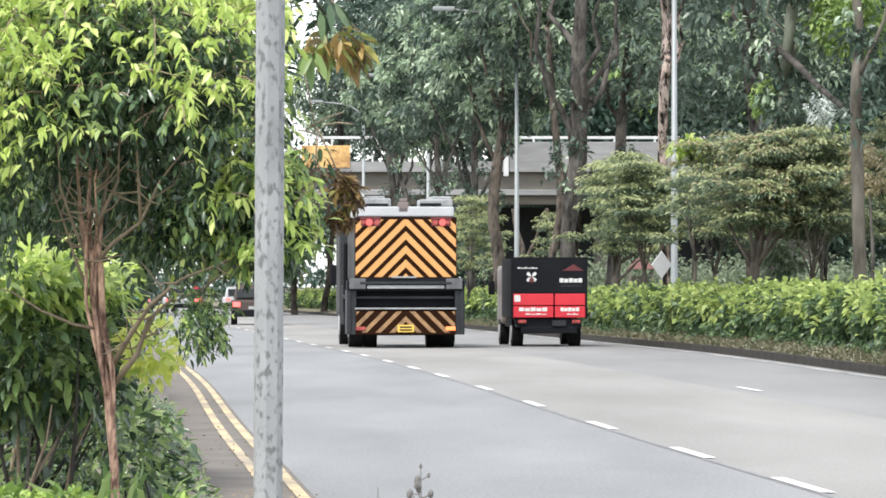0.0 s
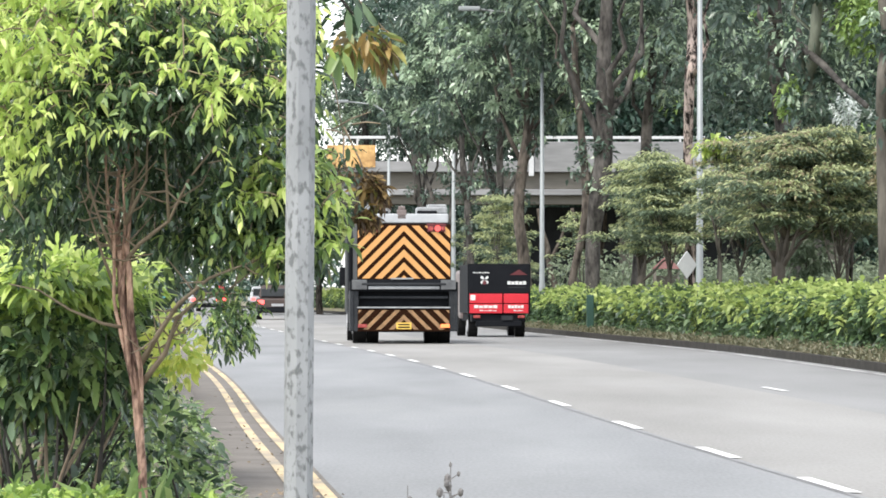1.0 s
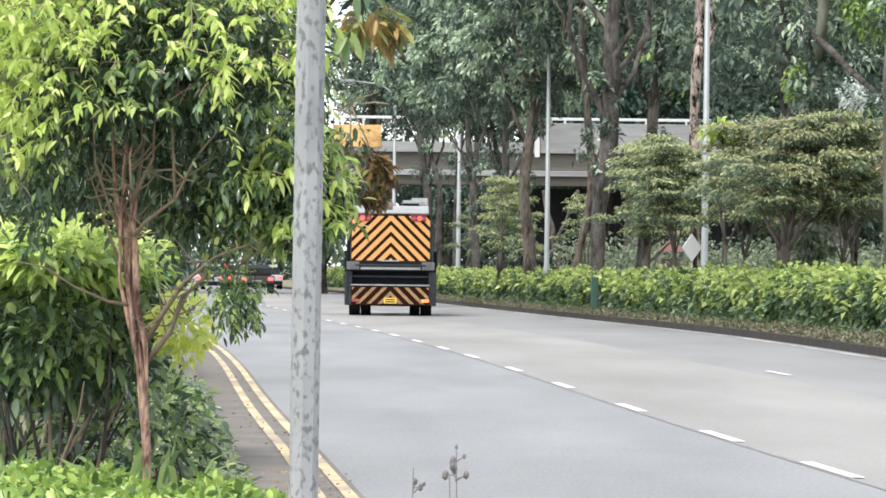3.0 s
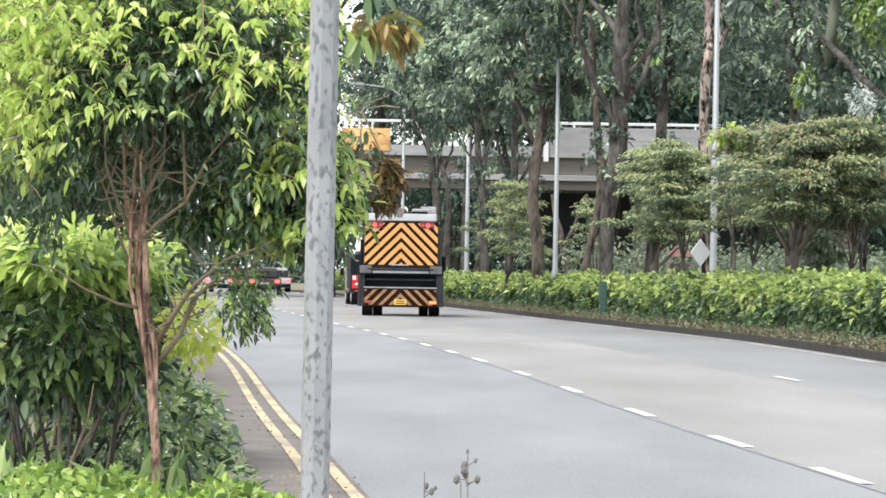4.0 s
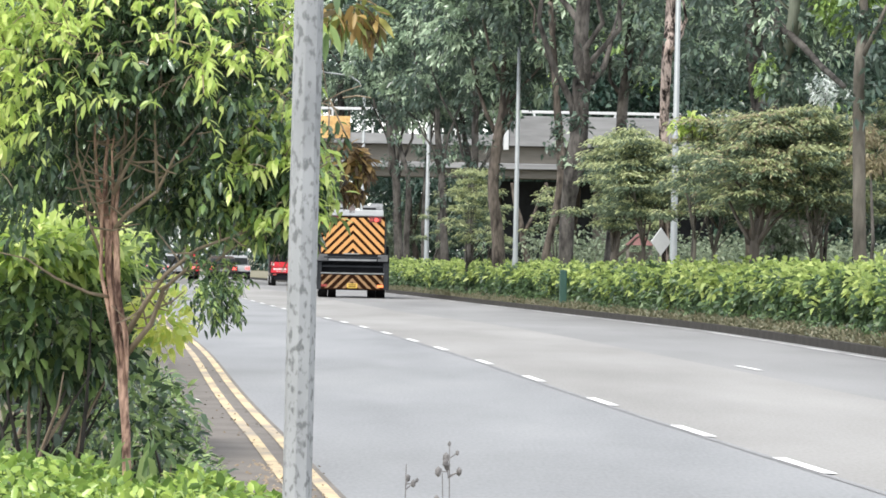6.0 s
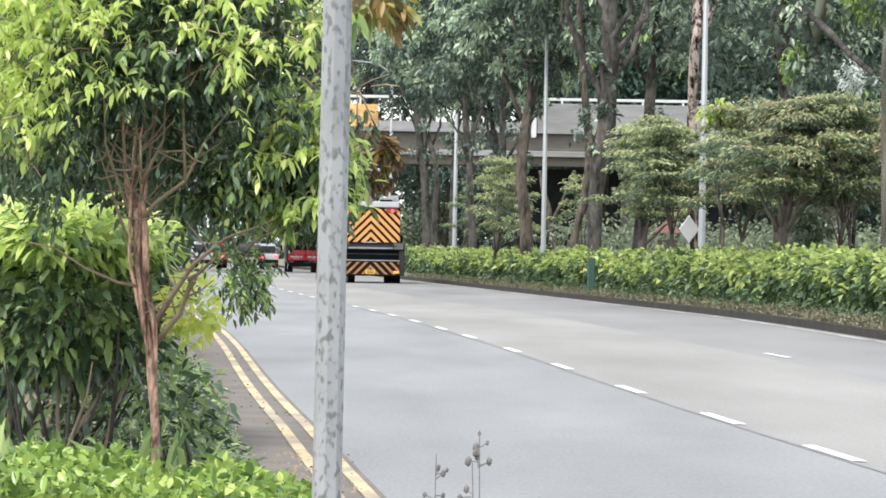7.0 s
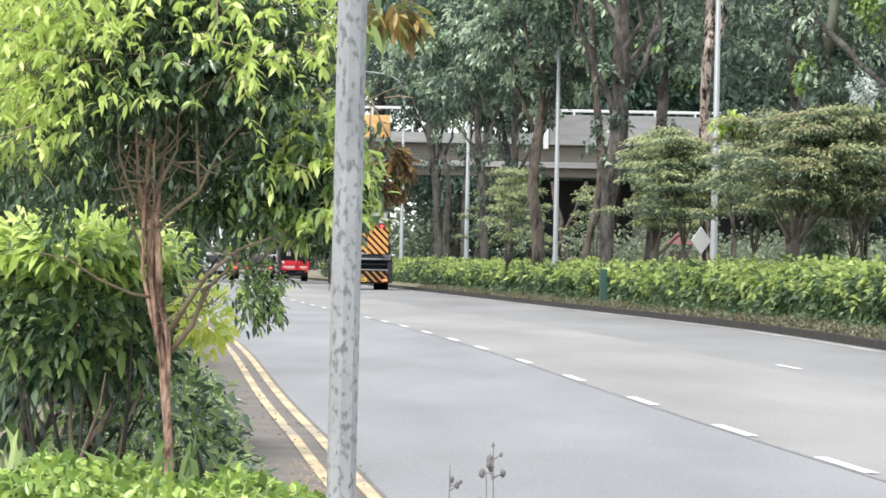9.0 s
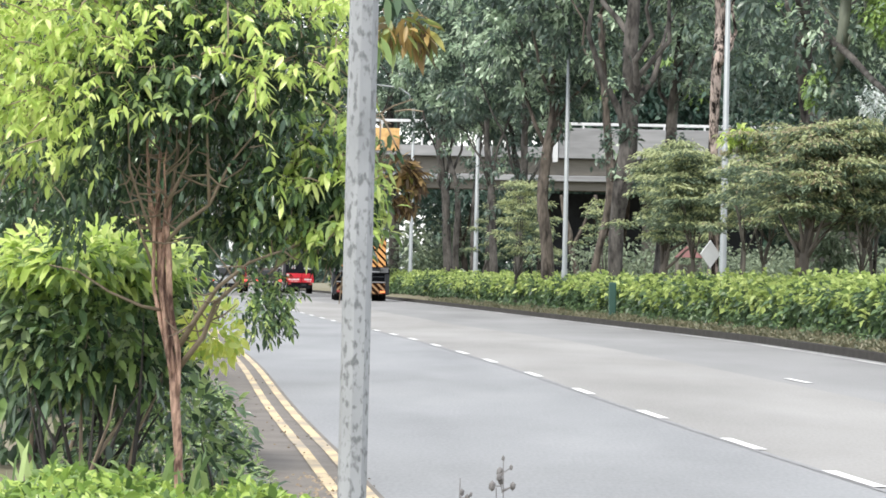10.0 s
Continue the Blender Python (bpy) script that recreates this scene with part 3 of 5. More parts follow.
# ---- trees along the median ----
# mostly the dark copy, for crowns painted as shaded
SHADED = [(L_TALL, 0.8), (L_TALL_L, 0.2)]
D, B, P, G = M_BARK_D, M_BARK_B, M_BARK_P, M_BARK_G
big_tree([(-0.32, -0.1), (-0.28, 1.3), (-0.25, 2.6), (-0.15, 3.5), (0.05, 4.7), (0.08, 5.9), (0.05, 7.7), (0.25, 11)], [0.27, 0.21, 0.21, 0.25, 0.28, 0.26, 0.22, 0.13], 15, D,
         "tall roadside tree with dark rough bark", 6, 7.5, 3.4, seed=1, back=7.5, ivy=18, at=(3.94, 130))
big_tree([(-0.72, -0.1), (-0.6, 1.3), (-0.3, 2.8), (-0.2, 3.8), (-0.27, 5.1), (-0.39, 6.5), (-0.6, 9)], [0.14, 0.12, 0.11, 0.12, 0.12, 0.11, 0.08], 13, B,
         "slender dark-barked tree leaning aside", 4, 7.6, 2.4, seed=2, back=6.0, ivy=10, at=(3.75, 133))
big_tree([(0.05, -0.1), (0, 1.8), (-0.2, 3.6), (-0.05, 5.1), (0.15, 6.4), (0.1, 9)], [0.24, 0.19, 0.18, 0.175, 0.16, 0.1], 13, B,
         "brown-barked tree with a straight trunk", 6, 5.9, 2.5, 130, seed=3, at=(1.82, 143))
big_tree([(-0.1, -0.1), (0, 1.6), (0.1, 4), (0.1, 5.6), (0, 9)], [0.18, 0.14, 0.13, 0.12, 0.08], 13, D,
         "dark slender tree with a high crown", 5, 5.9, 2.7, 140, seed=4, at=(1.03, 158))
big_tree([(0.2, -0.1), (0.1, 2.0), (0, 4.4), (-0.25, 6.4), (-0.3, 9)], [0.19, 0.155, 0.14, 0.12, 0.08], 14, D,
         "forked dark tree beside the road", 6, 6.1, 2.8, 190, seed=5, at=(0.0, 174))
big_tree([(0.3, -0.1), (0.1, 2.4), (0.0, 4.6), (-0.35, 7.0), (-0.3, 10)], [0.24, 0.2, 0.18, 0.16, 0.1], 15, D,
         "dark twisting tree beside the road", 7, 6.9, 2.2, 150, seed=6, at=(-2.1, 202))
big_tree([(0.0, -0.1), (0.05, 2.0), (0.0, 4.4), (0.03, 6.4), (0.15, 7.6), (0.05, 9), (0.0, 11)], [0.17, 0.13, 0.125, 0.13, 0.16, 0.15, 0.1], 14, P,
         "tree with flaking pink and dark bark", 5, 7.6, 2.8, 70, seed=7, ivy=2, at=(5.64, 113))
big_tree([(-0.3, -0.1), (-0.1, 3), (0, 5.0), (0.1, 6.6), (0.3, 9), (0.5, 11)], [0.26, 0.21, 0.19, 0.17, 0.14, 0.1], 15, D,
         "grey-barked tree deep in the planting", 6, 6.8, 3.4, seed=8, mats=SHADED, at=(5.85, 146))
big_tree([(0.0, -0.1), (0.0, 2.6), (0.02, 4.6), (0.05, 5.6), (0.1, 6.4), (0.25, 9)], [0.17, 0.15, 0.14, 0.135, 0.13, 0.09], 13, G,
         "pale grey-green trunk wrapped in creeper", 4, 5.9, 2.6, 90, seed=9, mats=SHADED, ivy=26, at=(7.42, 96))
big_tree([(0.1, -0.1), (0.03, 2.5), (0.0, 4.2), (-0.03, 5.2), (0.08, 6.2), (-0.05, 8), (0, 10)], [0.15, 0.13, 0.115, 0.11, 0.105, 0.09, 0.07], 13, M_BARK_L,
         "grey-brown trunk rising behind the hedge", 3, 7.6, 2.2, 50, seed=10, mats=SHADED, ivy=14, at=(8.37, 89))
big_tree([(0, -0.1), (0.1, 4), (-0.3, 8), (-0.4, 11)], [0.4, 0.32, 0.26, 0.15], 16, D,
         "dark tall tree in the planting", 6, 5.0, 4.6, 130, seed=11, mats=SHADED, at=(9.8, 135))
big_tree([(0, -0.1), (0.1, 4), (-0.3, 8), (-0.4, 11)], [0.4, 0.32, 0.26, 0.15], 16, D,
         "dark tall tree in the planting", 6, 6.0, 4.2, 120, seed=13, mats=SHADED, at=(12.4, 160))
big_tree([(0, -0.1), (0.1, 4), (-0.2, 8), (-0.2, 11)], [0.3, 0.26, 0.22, 0.12], 15, D,
         "dark tree far along the road", 5, 9.0, 3.0, 130, seed=12, at=(-5.2, 232))
for k, (x, y, fork) in enumerate([(-1.55, 195, -0.75), (-0.1, 185, 0.4), (1.05, 176, -0.45), (-0.75, 190, 0.3)]):
    big_tree([(0.1, -0.1), (0.0, 2.0), (0.05, 4.6), (fork * 0.5, 6.2), (fork, 8.0), (fork * 1.2, 10)], [0.17, 0.13, 0.12, 0.1, 0.08, 0.05], 14, D,
             "slender dark forked tree beside the road", 5, 7.1, 2.0, 100, seed=30 + k, at=(x, y))
v, f = tube([(7.22, 96, 6.5), (7.67, 95, 6.0), (8.02, 94, 5.5), (8.32, 92, 5.0)], [0.09, 0.08, 0.07, 0.06], 8)
tagged(link("fallen_limb", v, f, M_BARK_D, smooth=True), "bare grey limb caught between two trunks", "branch")

def tiered_tree(x, y, low, top, w, bark, r0, lean, n_pads, seed, label="small spreading tree with feathery olive foliage in tiers", lit_share=0.5, blush=0.0):
    """A small tree whose foliage lies in soft flat tiers on arching limbs."""
    g = fall(y) + 0.15
    r = random.Random(seed)
    t = thing("tree", (x, y, g), label, "tree", "small planted trees")
    neck = low * r.uniform(0.75, 1.0)
    pts = [Vector((-0.1 * lean, 0, -0.1)), Vector((0.15 * lean, 0.02, neck * 0.35)), Vector((0.05 * lean, 0, neck * 0.7)), Vector((0.45 * lean, 0.05, neck))]
    v, f = bough(pts, [r0 * 1.15, r0 * 0.85, r0 * 0.75, r0 * 0.6], 10, 0.14, seed)
    link("trunk", v, f, bark, t, smooth=True)
    bases, ways, lights, highs = [], [], [], []
    for k in range(n_pads):
        q = (k + r.random()) / n_pads
        z = low + (top - low) * q
        a = k * 2.4 + r.uniform(-0.5, 0.5)
        reach = w * (1.25 - 0.65 * q ** 2) * r.uniform(0.1, 1.0)
        c = Vector((pts[-1].x + reach * math.cos(a), reach * math.sin(a), z + r.uniform(-0.15, 0.15)))
        size = w * r.uniform(0.16, 0.34)
        if k % 5 == 0:
            s = pts[-1] if k % 10 else pts[-2]
            mid = s.lerp(c, 0.5) + Vector((0, 0, 0.12))
            v, f = tube([s, s.lerp(mid, 0.5) + Vector((r.uniform(-0.05, 0.05), 0, 0)), mid, c], [r0 * 0.38, r0 * 0.3, r0 * 0.22, 0.01], 6)
            link("limb", v, f, bark, t, smooth=True)
        n = int(430 * size * size / 0.16)
        ang, rad = rng.uniform(0, 6.283, n), size * rng.uniform(0, 1, n) ** 0.6
        rad = rad * (1 + 0.35 * np.sin(ang * 2 + k) + 0.25 * np.sin(ang * 5 + 2 * k))
        deep = rng.normal(0, 0.06, n)
        p = np.stack([c.x + 1.35 * rad * np.cos(ang), c.y + rad * np.sin(ang), c.z - 0.16 * (rad / size) ** 2 * size + deep], 1)
        bases.append(p)
        ways.append(np.stack([np.cos(ang), np.sin(ang), np.full(n, -0.1)], 1) + rng.normal(size=p.shape) * [0.7, 0.4, 0.2])
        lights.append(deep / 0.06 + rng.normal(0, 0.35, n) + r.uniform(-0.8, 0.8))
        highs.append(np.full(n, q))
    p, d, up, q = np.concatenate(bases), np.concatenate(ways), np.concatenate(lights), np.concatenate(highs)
    # leaves on top of each pad take the pale copy, painting light there
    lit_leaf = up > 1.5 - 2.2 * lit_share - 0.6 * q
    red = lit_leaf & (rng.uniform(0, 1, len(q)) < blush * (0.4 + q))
    for m, mask, lab in ((L_OLIVE, ~lit_leaf, "olive foliage painted as shaded"), (L_OLIVE_L, lit_leaf & ~red, "olive foliage painted as lit"), (L_BLUSH, red, "reddish young shoots")):
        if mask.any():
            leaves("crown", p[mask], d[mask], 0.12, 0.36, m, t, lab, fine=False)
    return t


M_BARK_S = surface("grey_brown_sapling_bark", (0.05, 0.043, 0.036), (0.15, 0.132, 0.112), 2.5, 14, 0.9, stretch=(1, 1, 0.35), spec=0.15, bump=0.5)
for i, (x, y, low, top, w, bark, r0, lean, n_pads, share, blush) in enumerate([
        (4.75, 122, 2.2, 4.6, 1.1, M_BARK_S, 0.13, 0.3, 60, 0.66, 0.0), (5.15, 112, 2.5, 4.4, 1.05, M_BARK_S, 0.07, -0.4, 60, 0.5, 0.0), (5.95, 113, 2.6, 4.2, 1.1, M_BARK_S, 0.05, -0.6, 60, 0.45, 0.1),
        (6.4, 104, 2.3, 4.45, 1.2, M_BARK_L, 0.05, 0.3, 60, 0.5, 0.3), (5.75, 100, 2.75, 3.6, 0.55, M_BARK_L, 0.05, -0.3, 26, 0.45, 0.0), (6.5, 92, 2.45, 4.3, 1.3, M_BARK_S, 0.14, 0.35, 66, 0.48, 0.4),
        (7.7, 110, 2.7, 4.9, 1.4, B, 0.15, -0.2, 40, 0.4, 0.25), (7.72, 92, 2.3, 4.35, 1.15, M_BARK_L, 0.055, 0.1, 56, 0.48, 0.1), (8.12, 94, 2.3, 4.25, 1.1, M_BARK_L, 0.05, -0.5, 50, 0.5, 0.05),
        (9.3, 99, 2.5, 4.5, 1.1, M_BARK_L, 0.06, 0.2, 40, 0.5, 0.1), (10.2, 98, 2.5, 4.9, 1.2, D, 0.09, -0.3, 30, 0.45, 0.1),
        (0.85, 150, 1.7, 4.4, 0.95, D, 0.07, 0.4, 30, 0.85, 0.0), (3.6, 138, 2.0, 3.5, 0.7, D, 0.08, -0.6, 12, 0.5, 0.0), (1.55, 168, 1.5, 4.2, 0.9, B, 0.07, 0.5, 12, 0.6, 0.0), (-0.3, 178, 1.8, 4.0, 0.9, D, 0.07, 0.5, 10, 0.6, 0.0)]):
    tiered_tree(x, y, low, top, w, bark, r0, lean, n_pads, 60 + i, lit_share=share, blush=blush)


# ---- hedge on the median ----
def hedge():
    t = thing("hedge", (0, 0, 0), "leafy hedge with bright yellow-green top growth", "hedge")
    # leaf clumps on the front face and over the top, uneven in depth and height
    n, per = 7000, 16
    yy = 52 + 215 * rng.uniform(0, 1, n) ** 1.7
    lane = np.array([kerb_x(v) for v in yy])
    g = np.array([fall(v) for v in yy])
    ripple = 0.10 * np.sin(yy * 1.7) + 0.08 * np.sin(yy * 4.3 + 1) + 0.06 * np.sin(yy * 9.1)
    front = rng.uniform(0, 1, n) < 0.62
    zz = np.where(front, rng.uniform(0.34, 1.02, n), 1.02 + rng.normal(0, 0.07, n) + ripple * 0.8)
    xx = lane + 1.36 + np.where(front, rng.normal(0, 0.13, n) + 0.18 * np.sin(yy * 2.3 + zz * 3) - 0.1 * zz, rng.uniform(-0.15, 1.1, n))
    xx = xx + 0.45 * np.exp(-((yy - 118.3) / 1.3) ** 2)  # thinner growth behind the marker post
    c = np.stack([xx, yy, g + zz], 1)
    young_c = (zz + rng.normal(0, 0.2, n) + 0.16 * np.sin(yy * 3.1 + 1.3) * np.sin(yy * 0.9)) > 0.85
    p = np.repeat(c, per, 0)
    off = unit(rng.normal(size=p.shape)) * rng.uniform(0.02, 0.19, (len(p), 1))
    p = p + off
    d = off * 5 + rng.normal(size=p.shape) * 0.45 + [-0.3, -0.35, 0.15]
    young = np.repeat(young_c, per)
    leaves("young_growth", p[young], d[young], 0.17, 0.6, L_HEDGE_T, t, "yellow-green young leaves", fine=False)
    leaves("foliage", p[~young], d[~young], 0.165, 0.6, L_HEDGE, t, "darker green lower leaves", fine=False)
    # solid brown bar that fills the hedge behind its leaf clumps
    solid_strip("core", 50, 266, lambda y: kerb_x(y) + 1.45, lambda y: kerb_x(y) + 2.1, 0.1, 0.8, M_CORE, 2.0, t, "solid dark brown bar inside the leaves")
    m = 30000
    yy = 52 + 130 * rng.uniform(0, 1, m) ** 1.4
    off = rng.uniform(0.13, 1.2, m)
    keep = np.sin(yy * 3.7) + np.sin(yy * 1.3 + 2) + rng.normal(0, 1, m) > -0.3
    p = np.stack([np.array([kerb_x(v) for v in yy]) + off, yy, np.array([fall(v) for v in yy]) + 0.1 + 0.11 * off], 1)[keep]
    tagged(leaves("median_grass", p, rng.normal(size=p.shape) * 0.6 + [0, 0, 0.6], 0.14, 0.22, L_GRASS, None, fine=False), "tufted dry grass below the hedge", "grass", kind="stuff")
    tufts = 190
    yy = 54 + 110 * rng.uniform(0, 1, tufts) ** 1.4
    off = rng.uniform(0.6, 1.35, tufts)
    c = np.stack([np.array([kerb_x(v) for v in yy]) + off, yy, np.array([fall(v) for v in yy]) + 0.12 + 0.11 * off], 1)
    p = np.repeat(c, 26, 0)
    p = p + rng.normal(size=p.shape) * [0.1, 0.16, 0.05]
    tagged(leaves("median_weeds", p, rng.normal(size=p.shape) * 0.6 + [0, -0.1, 0.5], 0.15, 0.3, L_HEDGE, None, fine=False), "dark green weeds in the soil below the hedge", "weeds", kind="stuff")


hedge()


def light_growth(name, label, centre, radii, n, size, mat):
    """A patch of paler leaves on its own stem."""
    t = thing(name, (0, 0, 0), label, "shrub")
    v, f = tube([(centre[0], centre[1], fall(centre[1]) + 0.2), (centre[0] + 0.1, centre[1], centre[2] * 0.5), tuple(centre)], [0.05, 0.04, 0.02], 7)
    link("stem", v, f, M_BARK_D, t, smooth=True)
    p, d = clumps(max(4, n // 30), 30, centre, radii, max(radii) * 0.35)
    leaves("foliage", p, d, size, 0.45, mat, t, fine=False)


light_growth("creeper", "bright green creeper climbing beside the pale trunk", (7.1, 96.5, 5.3), (0.25, 0.3, 0.6), 420, 0.14, L_FAR_L)
light_growth("shrub", "yellow-green fan-leaved plant below the lamp post", (5.85, 104, 4.5), (0.36, 0.2, 0.17), 170, 0.26, L_NEW)
light_growth("tree", "light green treetop catching the sky", (8.9, 95.5, 7.0), (0.85, 0.6, 0.75), 2600, 0.16, L_FAR_L)
light_growth("shrub", "small tree with reddish-brown young leaves", (8.75, 90.5, 3.55), (0.42, 0.3, 0.55), 700, 0.12, L_BLUSH)
light_growth("shrub", "dark shaded shrub at the foot of the pale trunk", (7.25, 94.5, 1.75), (0.4, 0.3, 0.6), 800, 0.14, L_OLIVE)
# added clump: its white leaves stand for sky gaps among dark trees
light_growth("shrub", "added whitish leaf clump standing in for sky between the trees", (8.2, 95.0, 4.95), (0.5, 0.25, 0.38), 330, 0.11, L_PALE)


def marker_post():
    t = thing("marker_post", (3.3, 119, fall(119) + 0.15), "green plastic marker post in the hedge", "post")
    part("shaft", boxes((-0.1, 0.1, -0.05, 0.05, 0, 0.95), bevel=0.03), M_GREENP, t)


M_GREENP = surface("dull_green_plastic", (0.012, 0.045, 0.034), (0.025, 0.075, 0.054), 3, 20, 0.5)
marker_post()


def back_of_sign():
    t = thing("road_sign", (5.46, 110, fall(110) + 0.2), "grey back of a diamond road sign on a post", "road sign")
    part("post", drum(bmesh.new(), (0, 0, 0.8), (0, 0, 1), 0.03, 1.7, 10), M_STEEL, t)
    plate = part("plate", boxes((-0.25, 0.25, -0.012, 0.012, -0.25, 0.25), bevel=0.01), M_RAIL, t)
    plate.matrix_basis = Matrix.Translation((0, -0.05, 1.66)) @ Matrix.Rotation(radians(42), 4, "Z") @ Matrix.Rotation(radians(45), 4, "Y")


back_of_sign()


def red_shelter():
    t = thing("shelter", (8.55, 190, fall(190) + 0.25), "small shelter with a red hipped roof among the trees", "shelter")
    bm = bmesh.new()
    bmesh.ops.create_cone(bm, cap_ends=True, segments=4, radius1=0.85, radius2=0.12, depth=0.5, matrix=Matrix.Translation((0, 0, 2.15)) @ Matrix.Rotation(radians(45), 4, "Z"))
    part("roof", bm, M_ROOF, t, "dull red roof")
    for sx in (-0.5, 0.5):
        for sy in (-0.5, 0.5):
            part("post", boxes((sx - 0.05, sx + 0.05, sy - 0.05, sy + 0.05, 0, 1.9)), M_CONC_D, t)
    part("panel", boxes((-0.5, 0.5, 0.42, 0.5, 0.2, 1.6)), M_CONC_D, t)


M_ROOF = surface("dull_red_tiles", (0.09, 0.04, 0.037), (0.17, 0.075, 0.068), 2, 12, 0.8)
red_shelter()


# ---- vehicles ----
M_BLACK = surface("black_vehicle_paint", (0.006, 0.007, 0.009), (0.014, 0.015, 0.018), 2, 30, 0.65, 0, 0, spec=0.08)
M_RUBBER = surface("tyre_rubber", (0.007, 0.007, 0.007), (0.018, 0.018, 0.018), 6, 60, 0.85, spec=0.15)
M_GREYP = surface("grey_body_paint", (0.012, 0.0135, 0.016), (0.04, 0.043, 0.047), 2.5, 20, 0.55, 0.0, 0, spec=0.15)
M_RACK = surface("weathered_pale_metal", (0.12, 0.125, 0.13), (0.4, 0.41, 0.42), 2.5, 15, 0.5, 0, 0)
M_WHITEP = surface("white_body_paint", (0.33, 0.345, 0.36), (0.45, 0.46, 0.475), 1.5, 20, 0.35, 0, 0)
M_DARKB = surface("dirty_black_panel", (0.014, 0.006, 0.003), (0.026, 0.011, 0.006), 3, 40, 0.7, 0, 0, spec=0.03)
M_ORANGE = surface("orange_reflective_stripe", (0.50, 0.235, 0.07), (0.60, 0.31, 0.105), 4, 40, 0.4, 0, 0)
M_AMBERD = surface("dirty_orange_stripe", (0.07, 0.042, 0.024), (0.42, 0.235, 0.1), 5, 30, 0.5, 0, 0)
M_RED = surface("red_panel_paint", (0.47, 0.014, 0.026), (0.58, 0.02, 0.036), 2, 20, 0.4, 0, 0)
M_PLATE = surface("yellow_number_plate", (0.65, 0.42, 0.06), (0.75, 0.5, 0.1), 5, 20, 0.5, 0, 0)
M_LAMP_R = surface("red_tail_lamp", (0.10, 0.012, 0.012), (0.5, 0.09, 0.08), 12, 60, 0.2, 0, 0)
M_DULLRED = surface("faded_red_print", (0.08, 0.012, 0.016), (0.12, 0.018, 0.022), 6, 40, 0.6, 0, 0)
M_LAMP_RB = lit("bright_brake_lamp", (0.9, 0.09, 0.08), 1.6)
M_TAN = surface("dark_brown_car_paint", (0.035, 0.024, 0.02), (0.07, 0.045, 0.036), 1.5, 10, 0.4, 0, 0)
M_LAMP_RL = lit("lit_red_lamp", (0.75, 0.08, 0.07), 0.5)
M_LAMP_O = lit("amber_indicator_lamp", (0.85, 0.2, 0.06), 0.8)
M_GLASS = surface("dark_window_glass", (0.02, 0.024, 0.028), (0.04, 0.045, 0.05), 1, 5, 0.08, 0, 0)
M_PINKP = surface("dusty_pink_grey_paint", (0.12, 0.095, 0.09), (0.2, 0.16, 0.15), 2, 20, 0.5, 0, 0)
M_MIDGREY = surface("scuffed_grey_metal", (0.045, 0.047, 0.05), (0.14, 0.143, 0.148), 5, 30, 0.6, 0.0, 0)
M_TEAL = surface("teal_taxi_paint", (0.10, 0.42, 0.42), (0.16, 0.52, 0.50), 1, 10, 0.35, 0, 0)
M_SILVER = surface("silver_metal", (0.3, 0.3, 0.31), (0.42, 0.42, 0.43), 2, 20, 0.45, 0.3, 0)


def wheel(parent, x, y, r, w):
    t = part("wheel", drum(bmesh.new(), (0, 0, 0), (1, 0, 0), r, w, 28), M_RUBBER, parent)
    t.location = (x, y, r)
    s = 1 if x > 0 else -1
    part("rim", drum(bmesh.new(), (s * (w / 2 + 0.004), 0, 0), (s, 0, 0), r * 0.58, 0.03, 20, r * 0.5), M_SILVER, t)
    return t


def chevrons(parent, mat, x0, x1, z0, z1, yb, pitch, width):
    """Upward chevron bars clipped to a panel, each one a thin raised plate."""
    xm, half = (x0 + x1) / 2, (x1 - x0) / 2
    k = z0 - half * 1.2
    while k < z1 + half * 1.2:
        for s in (-1, 1):
            poly = [(0.0, k), (half, k - half), (half, k + width - half), (0.0, k + width)]
            for lim, keep in ((z0, 1), (z1, -1)):
                out = []
                for i in range(len(poly)):
                    a, b = poly[i], poly[(i + 1) % len(poly)]
                    ina, inb = keep * (a[1] - lim) >= 0, keep * (b[1] - lim) >= 0
                    if ina:
                        out.append(a)
                    if ina != inb:
                        q = (lim - a[1]) / (b[1] - a[1])
                        out.append((a[0] + (b[0] - a[0]) * q, lim))
                poly = out
                if len(poly) < 3:
                    break
            if len(poly) >= 3:
                n = len(poly)
                v = [(xm + s * px, yb, pz) for px, pz in poly] + [(xm + s * px, yb - 0.006, pz) for px, pz in poly]
                f = [tuple(range(n)), tuple(range(2 * n - 1, n - 1, -1))] + [(i, n + i, n + (i + 1) % n, (i + 1) % n) for i in range(n)]
                link("stripe", v, f, mat, parent)
        k += pitch


